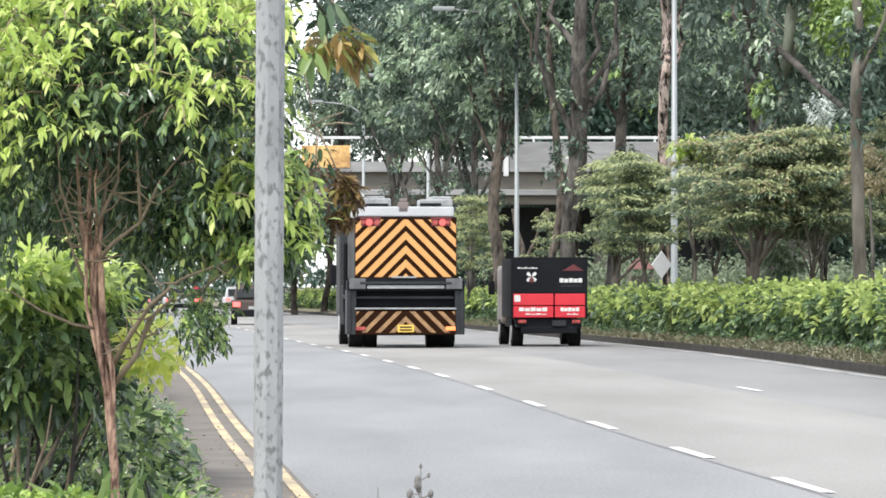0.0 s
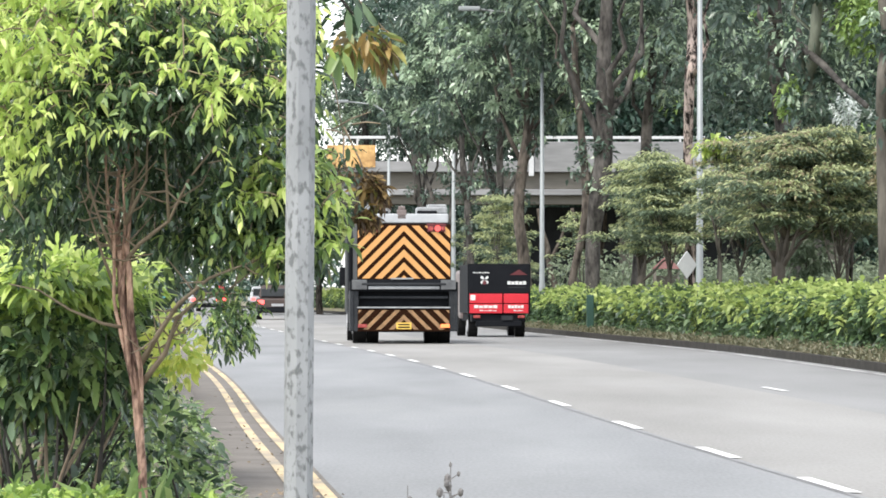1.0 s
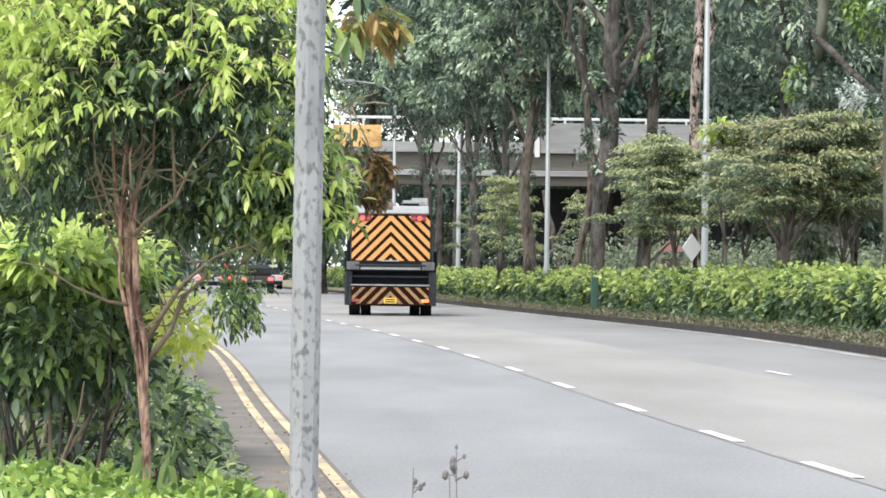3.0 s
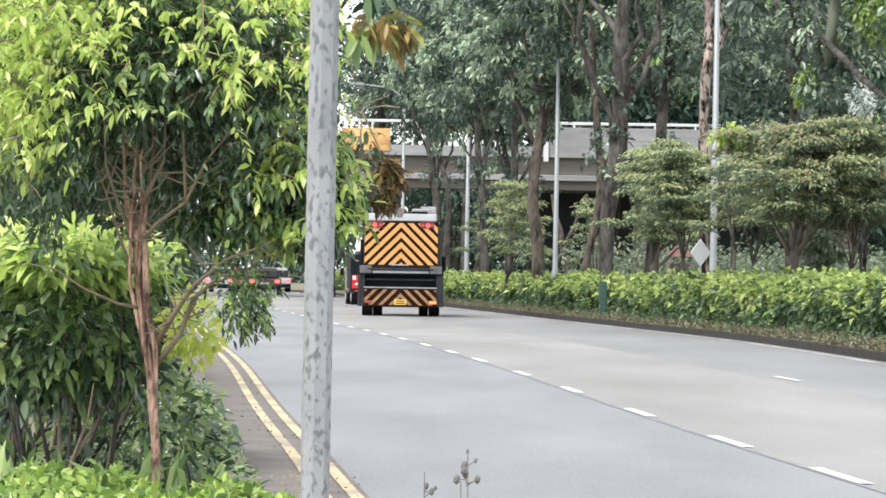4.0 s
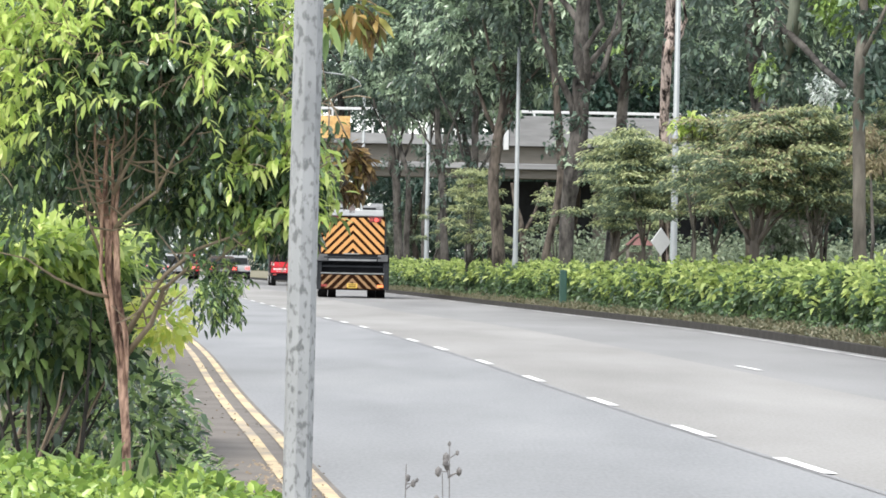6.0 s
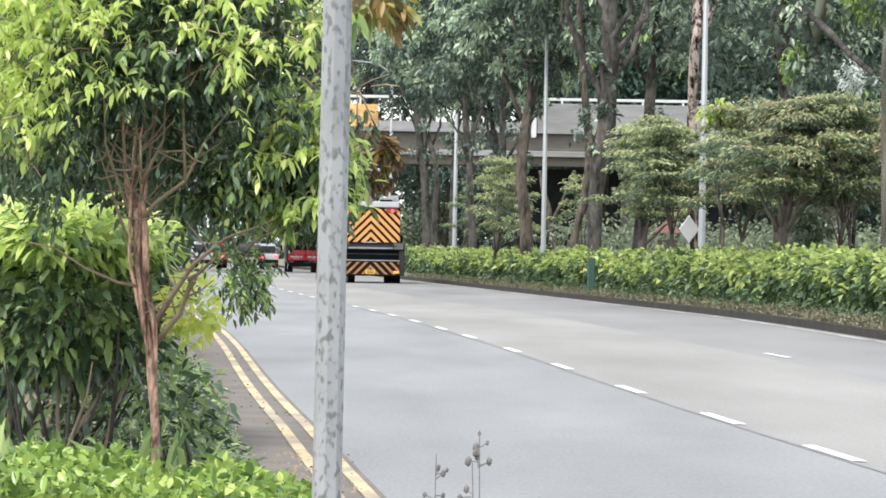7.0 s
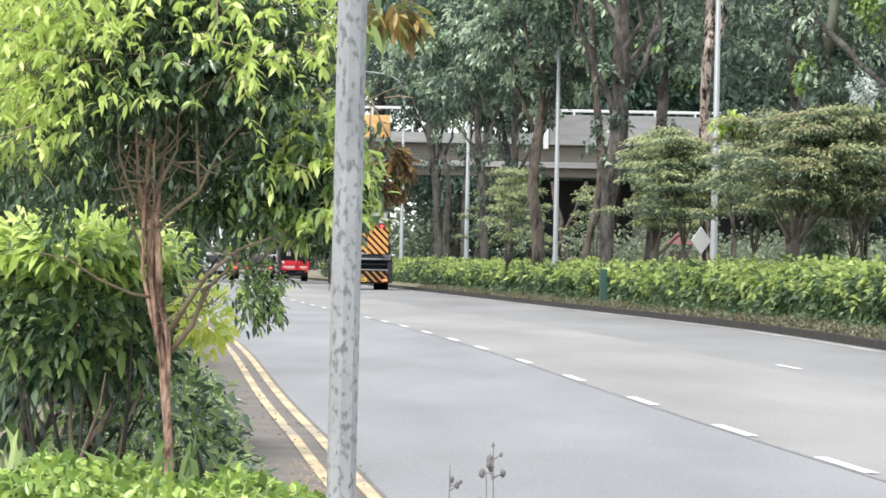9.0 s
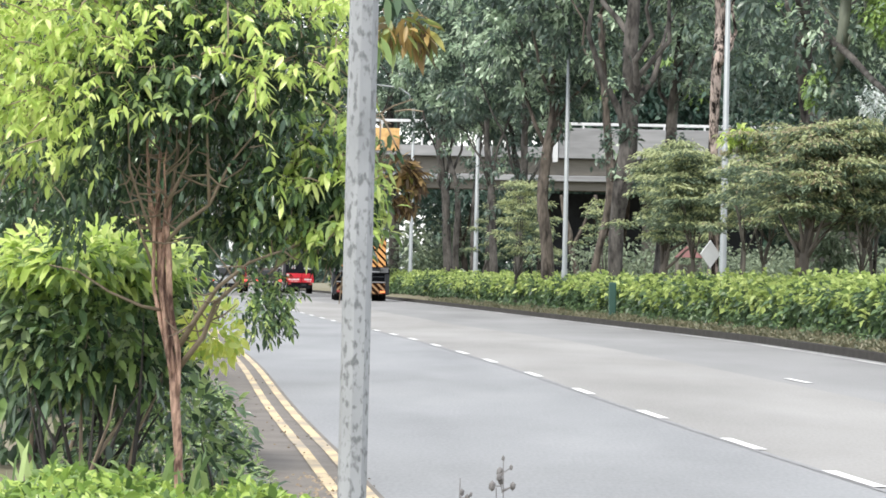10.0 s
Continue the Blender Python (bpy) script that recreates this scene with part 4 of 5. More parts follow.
def refuse_truck():
    t = thing("service_truck", (0, 92, 0), "dark grey service truck with orange chevron tail board", "truck")
    part("body", boxes((-1.06, 1.06, 0.06, 3.6, 1.42, 2.72), bevel=0.04), M_GREYP, t, "dark grey painted body")
    part("roof_cap", boxes((-1.0, 1.0, 0.02, 3.5, 2.72, 2.93), bevel=0.03), M_WHITEP, t, "white roof edge")
    part("roof_locker", boxes((-0.86, -0.3, 0.1, 1.2, 2.93, 3.10), (-0.8, -0.42, 0.3, 1.2, 3.08, 3.15), bevel=0.03), M_RACK, t, "pale weathered metal locker")
    part("roof_locker", boxes((0.3, 0.98, 0.1, 1.2, 2.93, 3.08), (0.55, 0.98, 0.5, 1.2, 3.06, 3.15), bevel=0.03), M_RACK, t, "pale weathered metal locker")
    part("roof_rail", boxes((-0.82, -0.36, 0.04, 0.12, 2.94, 2.99), bevel=0.008), M_BLACK, t, "black rail")
    part("roof_rail", boxes((0.3, 0.74, 0.04, 0.12, 2.94, 3.0), bevel=0.008), M_BLACK, t, "black rail")
    part("roof_beacon", boxes((-0.16, 0.06, 0.02, 0.2, 2.8, 3.02), (-0.13, 0.03, 0.06, 0.18, 3.02, 3.1), bevel=0.02), M_PINKP, t, "dusty brown beacon housing")
    board = part("tail_board", boxes((-1.05, 1.05, 0.0, 0.06, 1.45, 2.70), bevel=0.01), M_DARKB, t, "dark board with orange chevrons")
    chevrons(board, M_ORANGE, -1.04, 1.04, 1.47, 2.66, -0.001, 0.29, 0.165)
    for s in (-1, 1):
        hood = part("lamp_bracket", boxes((s * 0.73 - 0.22, s * 0.73 + 0.22, -0.02, 0.0, 2.66, 2.71), (s * 0.73 - 0.2, s * 0.73 + 0.2, -0.012, 0.0, 2.52, 2.66), bevel=0.006), M_DULLRED, board, "dark red lamp bracket")
        for c, r in ((-0.13, 0.06), (0.03, 0.07), (0.15, 0.045)):
            part("upper_lamp", drum(bmesh.new(), (s * 0.73 + s * c, -0.03, 2.6), (0, 1, 0), r, 0.04, 14), M_LAMP_RL if c == 0.03 else M_LAMP_R, hood, "round red lamp")
    part("bumper_beam", boxes((-1.22, 1.22, -0.02, 0.5, 1.18, 1.4), bevel=0.03), M_BLACK, t, "black lifting beam")
    part("step_bar", boxes((-0.8, 0.8, -0.06, 0.0, 1.23, 1.30), bevel=0.01), M_RACK, t, "pale metal bar")
    part("trim_strip", boxes((-0.3, 0.22, -0.03, -0.012, 1.45, 1.485), bevel=0.005), M_RACK, t, "short pale strip")
    part("board_gap", boxes((-1.0, 1.0, -0.01, 0.06, 1.34, 1.45), bevel=0.01), M_BLACK, t, "black gap under the board")
    for s in (-1, 1):
        part("beam_end", boxes((s * 1.0 - 0.17, s * 1.0 + 0.17, -0.08, 0.02, 1.22, 1.44), bevel=0.02), M_MIDGREY, t, "scuffed grey beam end")
        part("hopper_side", boxes((s * 1.12 - 0.1, s * 1.12 + 0.1, 0.0, 0.9, 0.28, 1.2), bevel=0.02), M_GREYP, t)
        part("side_post", boxes((s * 1.17 - 0.035, s * 1.17 + 0.035, -0.03, 0.04, 0.3, 1.18), bevel=0.01), M_GREYP, t, "grey edge post")
    part("hopper", boxes((-1.1, 1.1, 0.25, 1.0, 0.7, 1.2), bevel=0.02), M_BLACK, t)
    part("hopper_ledge", boxes((-1.0, 1.0, 0.05, 0.25, 1.02, 1.07), bevel=0.01), M_GREYP, t, "dark ledge inside the hopper")
    part("lower_bar", boxes((-0.95, 0.95, -0.09, -0.02, 1.32, 1.37), bevel=0.012), M_GREYP, t, "grey upper bar of the beam")
    part("hopper_lip", boxes((-1.05, 1.05, -0.03, 0.3, 0.80, 0.835), bevel=0.01), M_RACK, t, "worn metal lip")
    low = part("lower_panel", boxes((-1.05, 1.05, 0.0, 0.06, 0.28, 0.78), bevel=0.01), M_DARKB, t, "scuffed lower panel with chevrons")
    chevrons(low, M_AMBERD, -1.02, 1.02, 0.32, 0.76, -0.001, 0.29, 0.115)
    for s in (-1, 1):
        part("tail_lamp", boxes((s * 0.93 - 0.1, s * 0.93 + 0.1, -0.03, -0.008, 0.365, 0.445), bevel=0.01), M_LAMP_O if s > 0 else M_LAMP_R, low, "lit amber lamp" if s > 0 else "dull red tail lamp")
    plate = part("number_plate", boxes((-0.17, 0.17, -0.03, -0.008, 0.33, 0.48), bevel=0.005), M_PLATE, low, "yellow plate with dark bars")
    part("bar", boxes((-0.13, 0.13, -0.035, -0.03, 0.42, 0.45), (-0.13, 0.13, -0.035, -0.03, 0.36, 0.39)), M_BLACK, plate)
    part("chassis", boxes((-0.45, 0.45, 0.3, 7.4, 0.42, 0.7), (-1.0, 1.0, 0.3, 0.5, 0.26, 0.4), bevel=0.02), M_BLACK, t)
    cab = part("cab", boxes((-1.18, 1.18, 5.0, 7.0, 0.6, 2.6), bevel=0.12), M_GREYP, t, "grey cab")
    part("windscreen", boxes((-1.05, 1.05, 6.96, 7.02, 1.5, 2.4), bevel=0.01), M_GLASS, cab)
    for s in (-1, 1):
        part("mirror", boxes((s * 1.24 - 0.07, s * 1.24 + 0.07, 6.85, 6.95, 1.3, 1.75), bevel=0.03), M_BLACK, cab)
        part("mudguard", boxes((s * 1.0 - 0.22, s * 1.0 + 0.22, 1.0, 2.6, 1.0, 1.1), bevel=0.03), M_BLACK, t)
        part("side_locker", boxes((s * 1.05 - 0.12, s * 1.05 + 0.12, 2.8, 4.6, 0.45, 1.3), bevel=0.03), M_BLACK, t)
    part("pipe", boxes((-1.2, -1.1, 2.4, 2.6, 0.7, 2.2), bevel=0.04), M_BLACK, t)
    for s in (-1, 1):
        wheel(t, s * 0.96, 1.8, 0.46, 0.30)
        wheel(t, s * 0.66, 1.8, 0.46, 0.27)
        wheel(t, s * 1.0, 6.0, 0.46, 0.28)
    return t


def write_bars(parent, x0, x1, z0, z1, y, n):
    """Unreadable lettering as a row of plain bars."""
    w = (x1 - x0) / n
    for i in range(n):
        part("lettering_bar", boxes((x0 + i * w, x0 + (i + 0.86) * w, y - 0.006, y, z0, z1 - (0.012 if i % 2 else 0.0))), M_WHITE, parent)


def delivery_lorry():
    t = thing("delivery_lorry", (2.3, 94, 0), "small black lorry with red tailgate panels", "lorry")
    part("body", boxes((-0.81, 0.81, 0.05, 2.6, 0.62, 1.88), bevel=0.02), M_BLACK, t, "black box body")
    part("frame", boxes((-0.82, -0.77, 0.0, 0.06, 0.6, 1.9), (0.77, 0.82, 0.0, 0.06, 0.6, 1.9), (-0.82, 0.82, 0.0, 0.06, 1.86, 1.91), bevel=0.008), M_BLACK, t)
    up = part("upper_door", boxes((-0.77, 0.77, 0.0, 0.05, 1.14, 1.86), bevel=0.01), M_BLACK, t, "matt black upper door")
    M_SIGN = M_WHITE
    write_bars(up, -0.68, -0.24, 1.665, 1.695, 0.0, 6)
    write_bars(up, 0.22, 0.72, 1.37, 1.46, 0.0, 5)
    part("lettering_bar", boxes((0.24, 0.70, -0.006, 0.0, 1.28, 1.31)), M_GREYP, up)
    bm = bmesh.new()
    for a in (0.75, 2.4, 3.9, 5.55):
        c, s = math.cos(a), math.sin(a)
        q = [bm.verts.new((-0.38 + u * c - w * s, -0.004, 1.49 + u * s + w * c)) for u, w in ((0.01, 0.0), (0.07, 0.035), (0.125, 0.03), (0.125, -0.03), (0.07, -0.035))]
        bm.faces.new(q)
    part("emblem", bm, M_SIGN, up, "white four-petal mark")
    part("emblem_base", drum(bmesh.new(), (-0.38, -0.003, 1.42), (0, 1, 0), 0.055, 0.006, 14), M_DULLRED, up)
    bm = bmesh.new()
    vs = [bm.verts.new(c) for c in ((0.28, -0.004, 1.62), (0.74, -0.004, 1.62), (0.52, -0.004, 1.76))]
    bm.faces.new(vs)
    part("emblem", bm, M_DULLRED, up, "dull red triangle")
    for x0, x1 in ((-0.77, 0.09), (0.12, 0.77)):
        gate = part("tailgate_panel", boxes((x0, x1, -0.02, 0.05, 0.88, 1.13), bevel=0.015), M_RED, t, "red tailgate panel")
        gate2 = part("tailgate_panel", boxes((x0, x1, -0.02, 0.05, 0.62, 0.86), bevel=0.015), M_RED, t, "red tailgate panel")
        write_bars(gate2, x0 + 0.12, x1 - 0.12, 0.755, 0.835, -0.02, 5)
        write_bars(gate2, x0 + 0.26, x1 - 0.14, 0.68, 0.71, -0.02, 4)
    part("sticker", boxes((-0.75, -0.62, -0.026, -0.02, 0.96, 1.1)), M_SIGN, t, "white square sticker")
    part("chassis", boxes((-0.7, 0.7, 0.05, 4.2, 0.4, 0.6), (-0.6, 0.6, 0.0, 0.15, 0.28, 0.42), bevel=0.02), M_BLACK, t)
    part("number_plate", boxes((0.06, 0.36, -0.03, -0.005, 0.44, 0.56), bevel=0.005), M_GREYP, t)
    for s in (-1, 1):
        part("tail_lamp", boxes((s * 0.58 - 0.09, s * 0.58 + 0.09, -0.03, 0.0, 0.5, 0.57), bevel=0.01), M_LAMP_R, t, "red tail lamp")
    cab = part("cab", boxes((-0.78, 0.78, 2.75, 4.3, 0.45, 1.75), bevel=0.1), M_PINKP, t, "dusty pinkish-grey cab")
    part("windscreen", boxes((-0.7, 0.7, 4.26, 4.32, 1.05, 1.6), bevel=0.01), M_GLASS, cab)
    for s in (-1, 1):
        part("mirror", boxes((s * 0.92 - 0.07, s * 0.92 + 0.07, 4.0, 4.08, 1.1, 1.4), bevel=0.02), M_BLACK, cab)
        wheel(t, s * 0.62, 0.9, 0.29, 0.24)
        wheel(t, s * 0.68, 3.6, 0.29, 0.2)
    return t


def far_car(name, label, paint_mat, lamp_mat, at, h=1.45, w=1.72, n=4.2, van=False):
    """A car seen from behind, with cabin, glass, lamps and wheels."""
    t = thing(name, at, label, "car")
    bm = bmesh.new()
    box(bm, -w / 2, w / 2, 0, n, 0.28, 0.88, bevel=0.08)
    part("body", bm, paint_mat, t)
    bm = bmesh.new()
    box(bm, -w / 2 + 0.08, w / 2 - 0.08, 0.1 if van else 0.35, n - 1.3, 0.86, h, bevel=0.0)
    for v in bm.verts:
        if v.co.z > h - 0.01:
            v.co.x *= 0.84
            v.co.y = v.co.y + (0.15 if v.co.y < 1 else -0.5)
    bmesh.ops.bevel(bm, geom=list(bm.edges), offset=0.06, segments=2, affect="EDGES")
    part("cabin", bm, paint_mat, t)
    g = part("rear_window", boxes((-w / 2 + 0.2, w / 2 - 0.2, 0.1, 0.34, 0.95, h - 0.14), bevel=0.02), M_GLASS, t)
    g.location.y = -0.02 if van else 0.18
    part("bumper", boxes((-w / 2 + 0.03, w / 2 - 0.03, -0.06, 0.1, 0.3, 0.52), bevel=0.03), M_BLACK, t)
    part("number_plate", boxes((-0.25, 0.25, -0.08, -0.06, 0.55, 0.66)), M_SILVER, t)
    for s in (-1, 1):
        part("tail_lamp", boxes((s * (w / 2 - 0.2) - 0.13, s * (w / 2 - 0.2) + 0.13, -0.02, 0.05, 0.64, 0.8), bevel=0.02), lamp_mat, t, "red tail lamp")
        wheel(t, s * (w / 2 - 0.12), 0.8, 0.31, 0.22)
        wheel(t, s * (w / 2 - 0.12), n - 0.8, 0.31, 0.22)
    return t


truck = refuse_truck()
lorry = delivery_lorry()
sedan = far_car("sedan", "dark brown car with lit tail lamps driving ahead of the lorry", M_TAN, M_LAMP_RB, (-6, 150, 0), 1.42, 1.75, 4.4)
for name, label, paint_mat, x, y, h, van in (("hatchback", "white car waiting with red brake lamps lit", M_WHITEP, -14.3, 240, 1.5, False),
                                             ("taxi", "teal taxi waiting with brake lamps lit", M_TEAL, -16.4, 232, 1.5, False),
                                             ("estate_car", "red car waiting in the queue with brake lamps lit", M_RED, -15.0, 258, 1.5, False),
                                             ("van", "white van waiting at the end of the queue", M_WHITEP, -17.6, 252, 2.0, True),
                                             ("saloon", "white car in the queue under the bridge", M_WHITEP, -12.6, 272, 1.5, False)):
    far_car(name, label, paint_mat, M_LAMP_RB, (x, y, fall(y)), h, 1.75, 4.2, van).rotation_euler.z = radians(5)


# ---- the young tree on the verge ----
def sprays(n, centre, radii, per, twig, seed, skin=0.6):
    """Drooping twigs of leaves on an ellipsoid: leaf bases, directions, twig starts, ends, and how far out each one is."""
    d = unit(rng.normal(size=(n, 3)))
    q = rng.uniform(0, 1, (n, 1)) ** skin
    start = np.array(centre) + d * q * np.array(radii)
    way = unit(d * 0.8 + rng.normal(size=(n, 3)) * 0.45 + [0, 0, 0.05])
    end = start + way * twig * rng.uniform(0.7, 1.3, (n, 1))
    s = np.tile(np.linspace(0.1, 1, per), n)[:, None]
    a, b = np.repeat(start, per, 0), np.repeat(end, per, 0)
    base = a + (b - a) * s - np.array([0, 0, 0.02]) * s
    side = unit(np.cross(np.repeat(way, per, 0), rng.normal(size=(n * per, 3)) * 0.3 + [0, 0, 1.0]))
    flip = np.tile(np.where(np.arange(per) % 2 == 0, 1.0, -1.0), n)[:, None]
    along = np.repeat(way, per, 0) * 0.5 + side * flip * 0.75 + np.array([0, 0, -0.62]) + rng.normal(size=(n * per, 3)) * 0.6
    return base, along, start, end, np.repeat((q[:, 0], d[:, 2], d[:, 0], d[:, 1]), per, 1)


def verge_tree():
    gx, gy_, gz = -1.045, 14.0, bank(14, 0.75) - 0.04
    t = thing("young_tree", (0, 0, 0), "young broadleaf tree with peeling cinnamon bark and yellow-green shoots", "tree")
    stem = [(-1.03, 14.0, gz), (-1.043, 14.0, 0.62), (-1.055, 14.0, 0.80), (-1.07, 14.0, 0.95), (-1.10, 14.0, 1.12), (-1.113, 14.0, 1.28), (-1.118, 14.0, 1.36)]
    v, f = bough(stem, [0.0150, 0.0138, 0.0142, 0.0145, 0.0125, 0.012, 0.011], 14, 0.24, 5)
    trunk = link("trunk", v, f, M_BARK_N, t, "peeling cinnamon-brown bark", smooth=True)
    v, f = bough([(-1.045, 13.985, 0.84), (-1.05, 13.975, 0.98), (-1.078, 13.97, 1.12), (-1.085, 13.98, 1.26), (-1.095, 13.99, 1.38)], [0.004, 0.0085, 0.010, 0.010, 0.009], 12, 0.2, 8)
    link("second_stem", v, f, M_BARK_N, t, smooth=True)
    # strands twisted round the upper stem
    for k, (r0, out) in enumerate([(0.0065, 0.0145), (0.0058, 0.0165), (0.007, 0.0125)]):
        line = []
        for i in range(9):
            z = 0.9 + 0.075 * i
            c = -1.068 - 0.05 * min(1.0, (z - 0.9) / 0.3)
            a = 2.1 * k + 2.6 * (z - 0.9) / 0.6
            spread = out * (0.7 + 0.5 * math.sin(5 * z + k)) + max(0.0, z - 1.3) * 0.16
            line.append((c + spread * math.cos(a), 13.99 + spread * math.sin(a) * 0.7, z))
        v, f = bough(line, [r0 * q for q in (0.5, 1.0, 1.15, 1.1, 1.0, 1.0, 0.9, 0.8, 0.6)], 9, 0.2, 20 + k)
        link("strand", v, f, M_BARK_N, t, smooth=True)
    limbs = [
        [(-1.12, 14.0, 1.3), (-1.15, 14.02, 1.42), (-1.165, 14.03, 1.6), (-1.17, 14.05, 1.8)],
        [(-1.11, 14.0, 1.3), (-1.1, 13.98, 1.44), (-1.105, 13.96, 1.58), (-1.07, 13.95, 1.8)],
        [(-1.1, 13.98, 1.44), (-1.07, 13.96, 1.5), (-1.03, 13.95, 1.58), (-1.025, 13.95, 1.78)],
        [(-1.125, 14.0, 1.22), (-1.17, 13.97, 1.34), (-1.2, 13.95, 1.44), (-1.24, 13.95, 1.55)],
        [(-1.118, 14.0, 1.34), (-1.13, 14.0, 1.5), (-1.12, 14.05, 1.68), (-1.13, 14.1, 1.95)],
        [(-1.117, 14.0, 1.30), (-1.165, 13.95, 1.42), (-1.21, 13.9, 1.56), (-1.22, 13.9, 1.76), (-1.3, 13.85, 2.0)],
        [(-1.11, 14.0, 1.31), (-1.05, 13.95, 1.38), (-0.955, 13.9, 1.45), (-0.89, 13.85, 1.58), (-0.75, 13.8, 1.75)],
        [(-1.11, 14.0, 1.33), (-1.085, 14.05, 1.5), (-1.06, 14.1, 1.72), (-0.98, 14.15, 1.98)],
        [(-0.955, 13.9, 1.45), (-0.96, 13.88, 1.56), (-0.965, 13.85, 1.7), (-0.93, 13.8, 1.9)],
        [(-1.06, 14.0, 0.98), (-0.985, 13.92, 1.10), (-0.92, 13.86, 1.19), (-0.82, 13.8, 1.27), (-0.66, 13.75, 1.33)],
        [(-1.05, 14.0, 0.93), (-0.97, 13.95, 1.03), (-0.93, 13.9, 1.14), (-0.84, 13.86, 1.22), (-0.72, 13.84, 1.22)],
        [(-1.095, 14.0, 1.11), (-1.17, 13.96, 1.125), (-1.27, 13.9, 1.17), (-1.36, 13.85, 1.23), (-1.45, 13.8, 1.25)],
    ]
    for k, line in enumerate(limbs):
        r0 = 0.009 if k in (0, 2, 4, 6, 7) else 0.011 if k in (9, 10) else 0.0065
        v, f = tube(line, [r0 * (1 - 0.75 * i / (len(line) - 1)) for i in range(len(line))], 8)
        link("limb", v, f, M_BARK_N if k in (0, 1, 4) else M_TWIG, t, smooth=True)
    # crown
    sets = []
    sets.append(sprays(2700, (-1.07, 14.0, 1.88), (0.74, 0.62, 0.56), 11, 0.11, 1))
    sets.append(sprays(400, (-0.56, 13.9, 1.47), (0.135, 0.26, 0.25), 10, 0.07, 2))
    sets.append(sprays(250, (-0.79, 13.78, 1.15), (0.12, 0.16, 0.095), 8, 0.05, 3))
    sets.append(sprays(400, (-0.84, 13.98, 1.40), (0.26, 0.28, 0.14), 9, 0.10, 4))
    sets.append(sprays(420, (-0.68, 14.12, 1.44), (0.24, 0.22, 0.10), 9, 0.08, 5))
    base = np.concatenate([s[0] for s in sets])
    along = np.concatenate([s[1] for s in sets])
    info = np.concatenate([s[4] for s in sets], 1)
    which = np.repeat([0, 1, 2, 3, 4], [len(s[0]) for s in sets])
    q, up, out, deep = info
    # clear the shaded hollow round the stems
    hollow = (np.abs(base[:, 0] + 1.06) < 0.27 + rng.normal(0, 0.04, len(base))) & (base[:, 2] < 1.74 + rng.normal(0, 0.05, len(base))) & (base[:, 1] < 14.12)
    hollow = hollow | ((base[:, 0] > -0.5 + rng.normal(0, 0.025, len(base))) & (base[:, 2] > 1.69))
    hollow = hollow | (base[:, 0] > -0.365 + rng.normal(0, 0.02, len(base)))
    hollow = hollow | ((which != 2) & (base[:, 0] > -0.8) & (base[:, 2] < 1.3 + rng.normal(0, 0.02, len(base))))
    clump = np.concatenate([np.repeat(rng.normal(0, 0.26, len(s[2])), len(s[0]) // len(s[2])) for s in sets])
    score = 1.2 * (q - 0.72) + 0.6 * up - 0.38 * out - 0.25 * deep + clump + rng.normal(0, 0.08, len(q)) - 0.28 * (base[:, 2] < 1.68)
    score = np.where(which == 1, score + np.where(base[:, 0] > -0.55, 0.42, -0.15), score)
    # shoots favour the outer sides; crown shade is painted into inner, lower leaves
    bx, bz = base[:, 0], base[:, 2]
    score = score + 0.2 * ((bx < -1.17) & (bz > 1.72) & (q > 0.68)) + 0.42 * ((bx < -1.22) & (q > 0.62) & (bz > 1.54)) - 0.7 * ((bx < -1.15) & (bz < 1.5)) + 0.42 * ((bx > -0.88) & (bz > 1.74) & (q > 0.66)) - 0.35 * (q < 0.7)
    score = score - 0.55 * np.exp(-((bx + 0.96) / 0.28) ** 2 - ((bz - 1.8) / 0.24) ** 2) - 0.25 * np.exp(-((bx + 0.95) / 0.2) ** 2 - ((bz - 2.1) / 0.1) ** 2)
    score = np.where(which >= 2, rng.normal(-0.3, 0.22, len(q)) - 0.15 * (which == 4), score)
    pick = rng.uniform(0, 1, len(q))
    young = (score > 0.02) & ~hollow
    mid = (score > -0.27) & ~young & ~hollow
    inner_dark = ~young & ~mid & ~hollow
    # front leaves that can be told apart are pieces of their own
    front = (base[:, 1] < 13.75) & ~hollow & (base[:, 0] > -1.5)
    order = np.flatnonzero(front)
    single = rng.choice(order, 300, replace=False)
    alone = np.zeros(len(q), bool)
    alone[single] = True
    for m, mask, lab in ((L_NEW, young, "yellow-green young leaves"), (L_MID, mid, "mid-green leaves"), (L_DEEP, inner_dark, "dark green inner leaves with painted shade")):
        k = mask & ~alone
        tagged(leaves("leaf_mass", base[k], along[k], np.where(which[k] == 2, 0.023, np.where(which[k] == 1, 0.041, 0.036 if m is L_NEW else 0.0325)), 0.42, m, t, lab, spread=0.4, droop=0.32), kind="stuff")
    shapes = {}
    for m in (L_NEW, L_MID, L_DEEP):
        for j in range(3):
            v, f = leaf_arrays(np.zeros((1, 3)), np.array([[0, 1.0, 0]]), np.array([1.0]), 0.42 + 0.03 * j, droop=0.15 + 0.1 * j)
            me = bpy.data.meshes.new("leaf")
            me.from_pydata([tuple(c) for c in v], [], [tuple(int(i) for i in r) for r in f])
            me.materials.append(m)
            shapes[m.name, j] = me
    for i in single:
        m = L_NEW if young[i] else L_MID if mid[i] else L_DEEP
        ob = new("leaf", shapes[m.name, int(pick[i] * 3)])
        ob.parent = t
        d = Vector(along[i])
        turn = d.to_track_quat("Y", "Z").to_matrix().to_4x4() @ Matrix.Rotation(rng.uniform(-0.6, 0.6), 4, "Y")
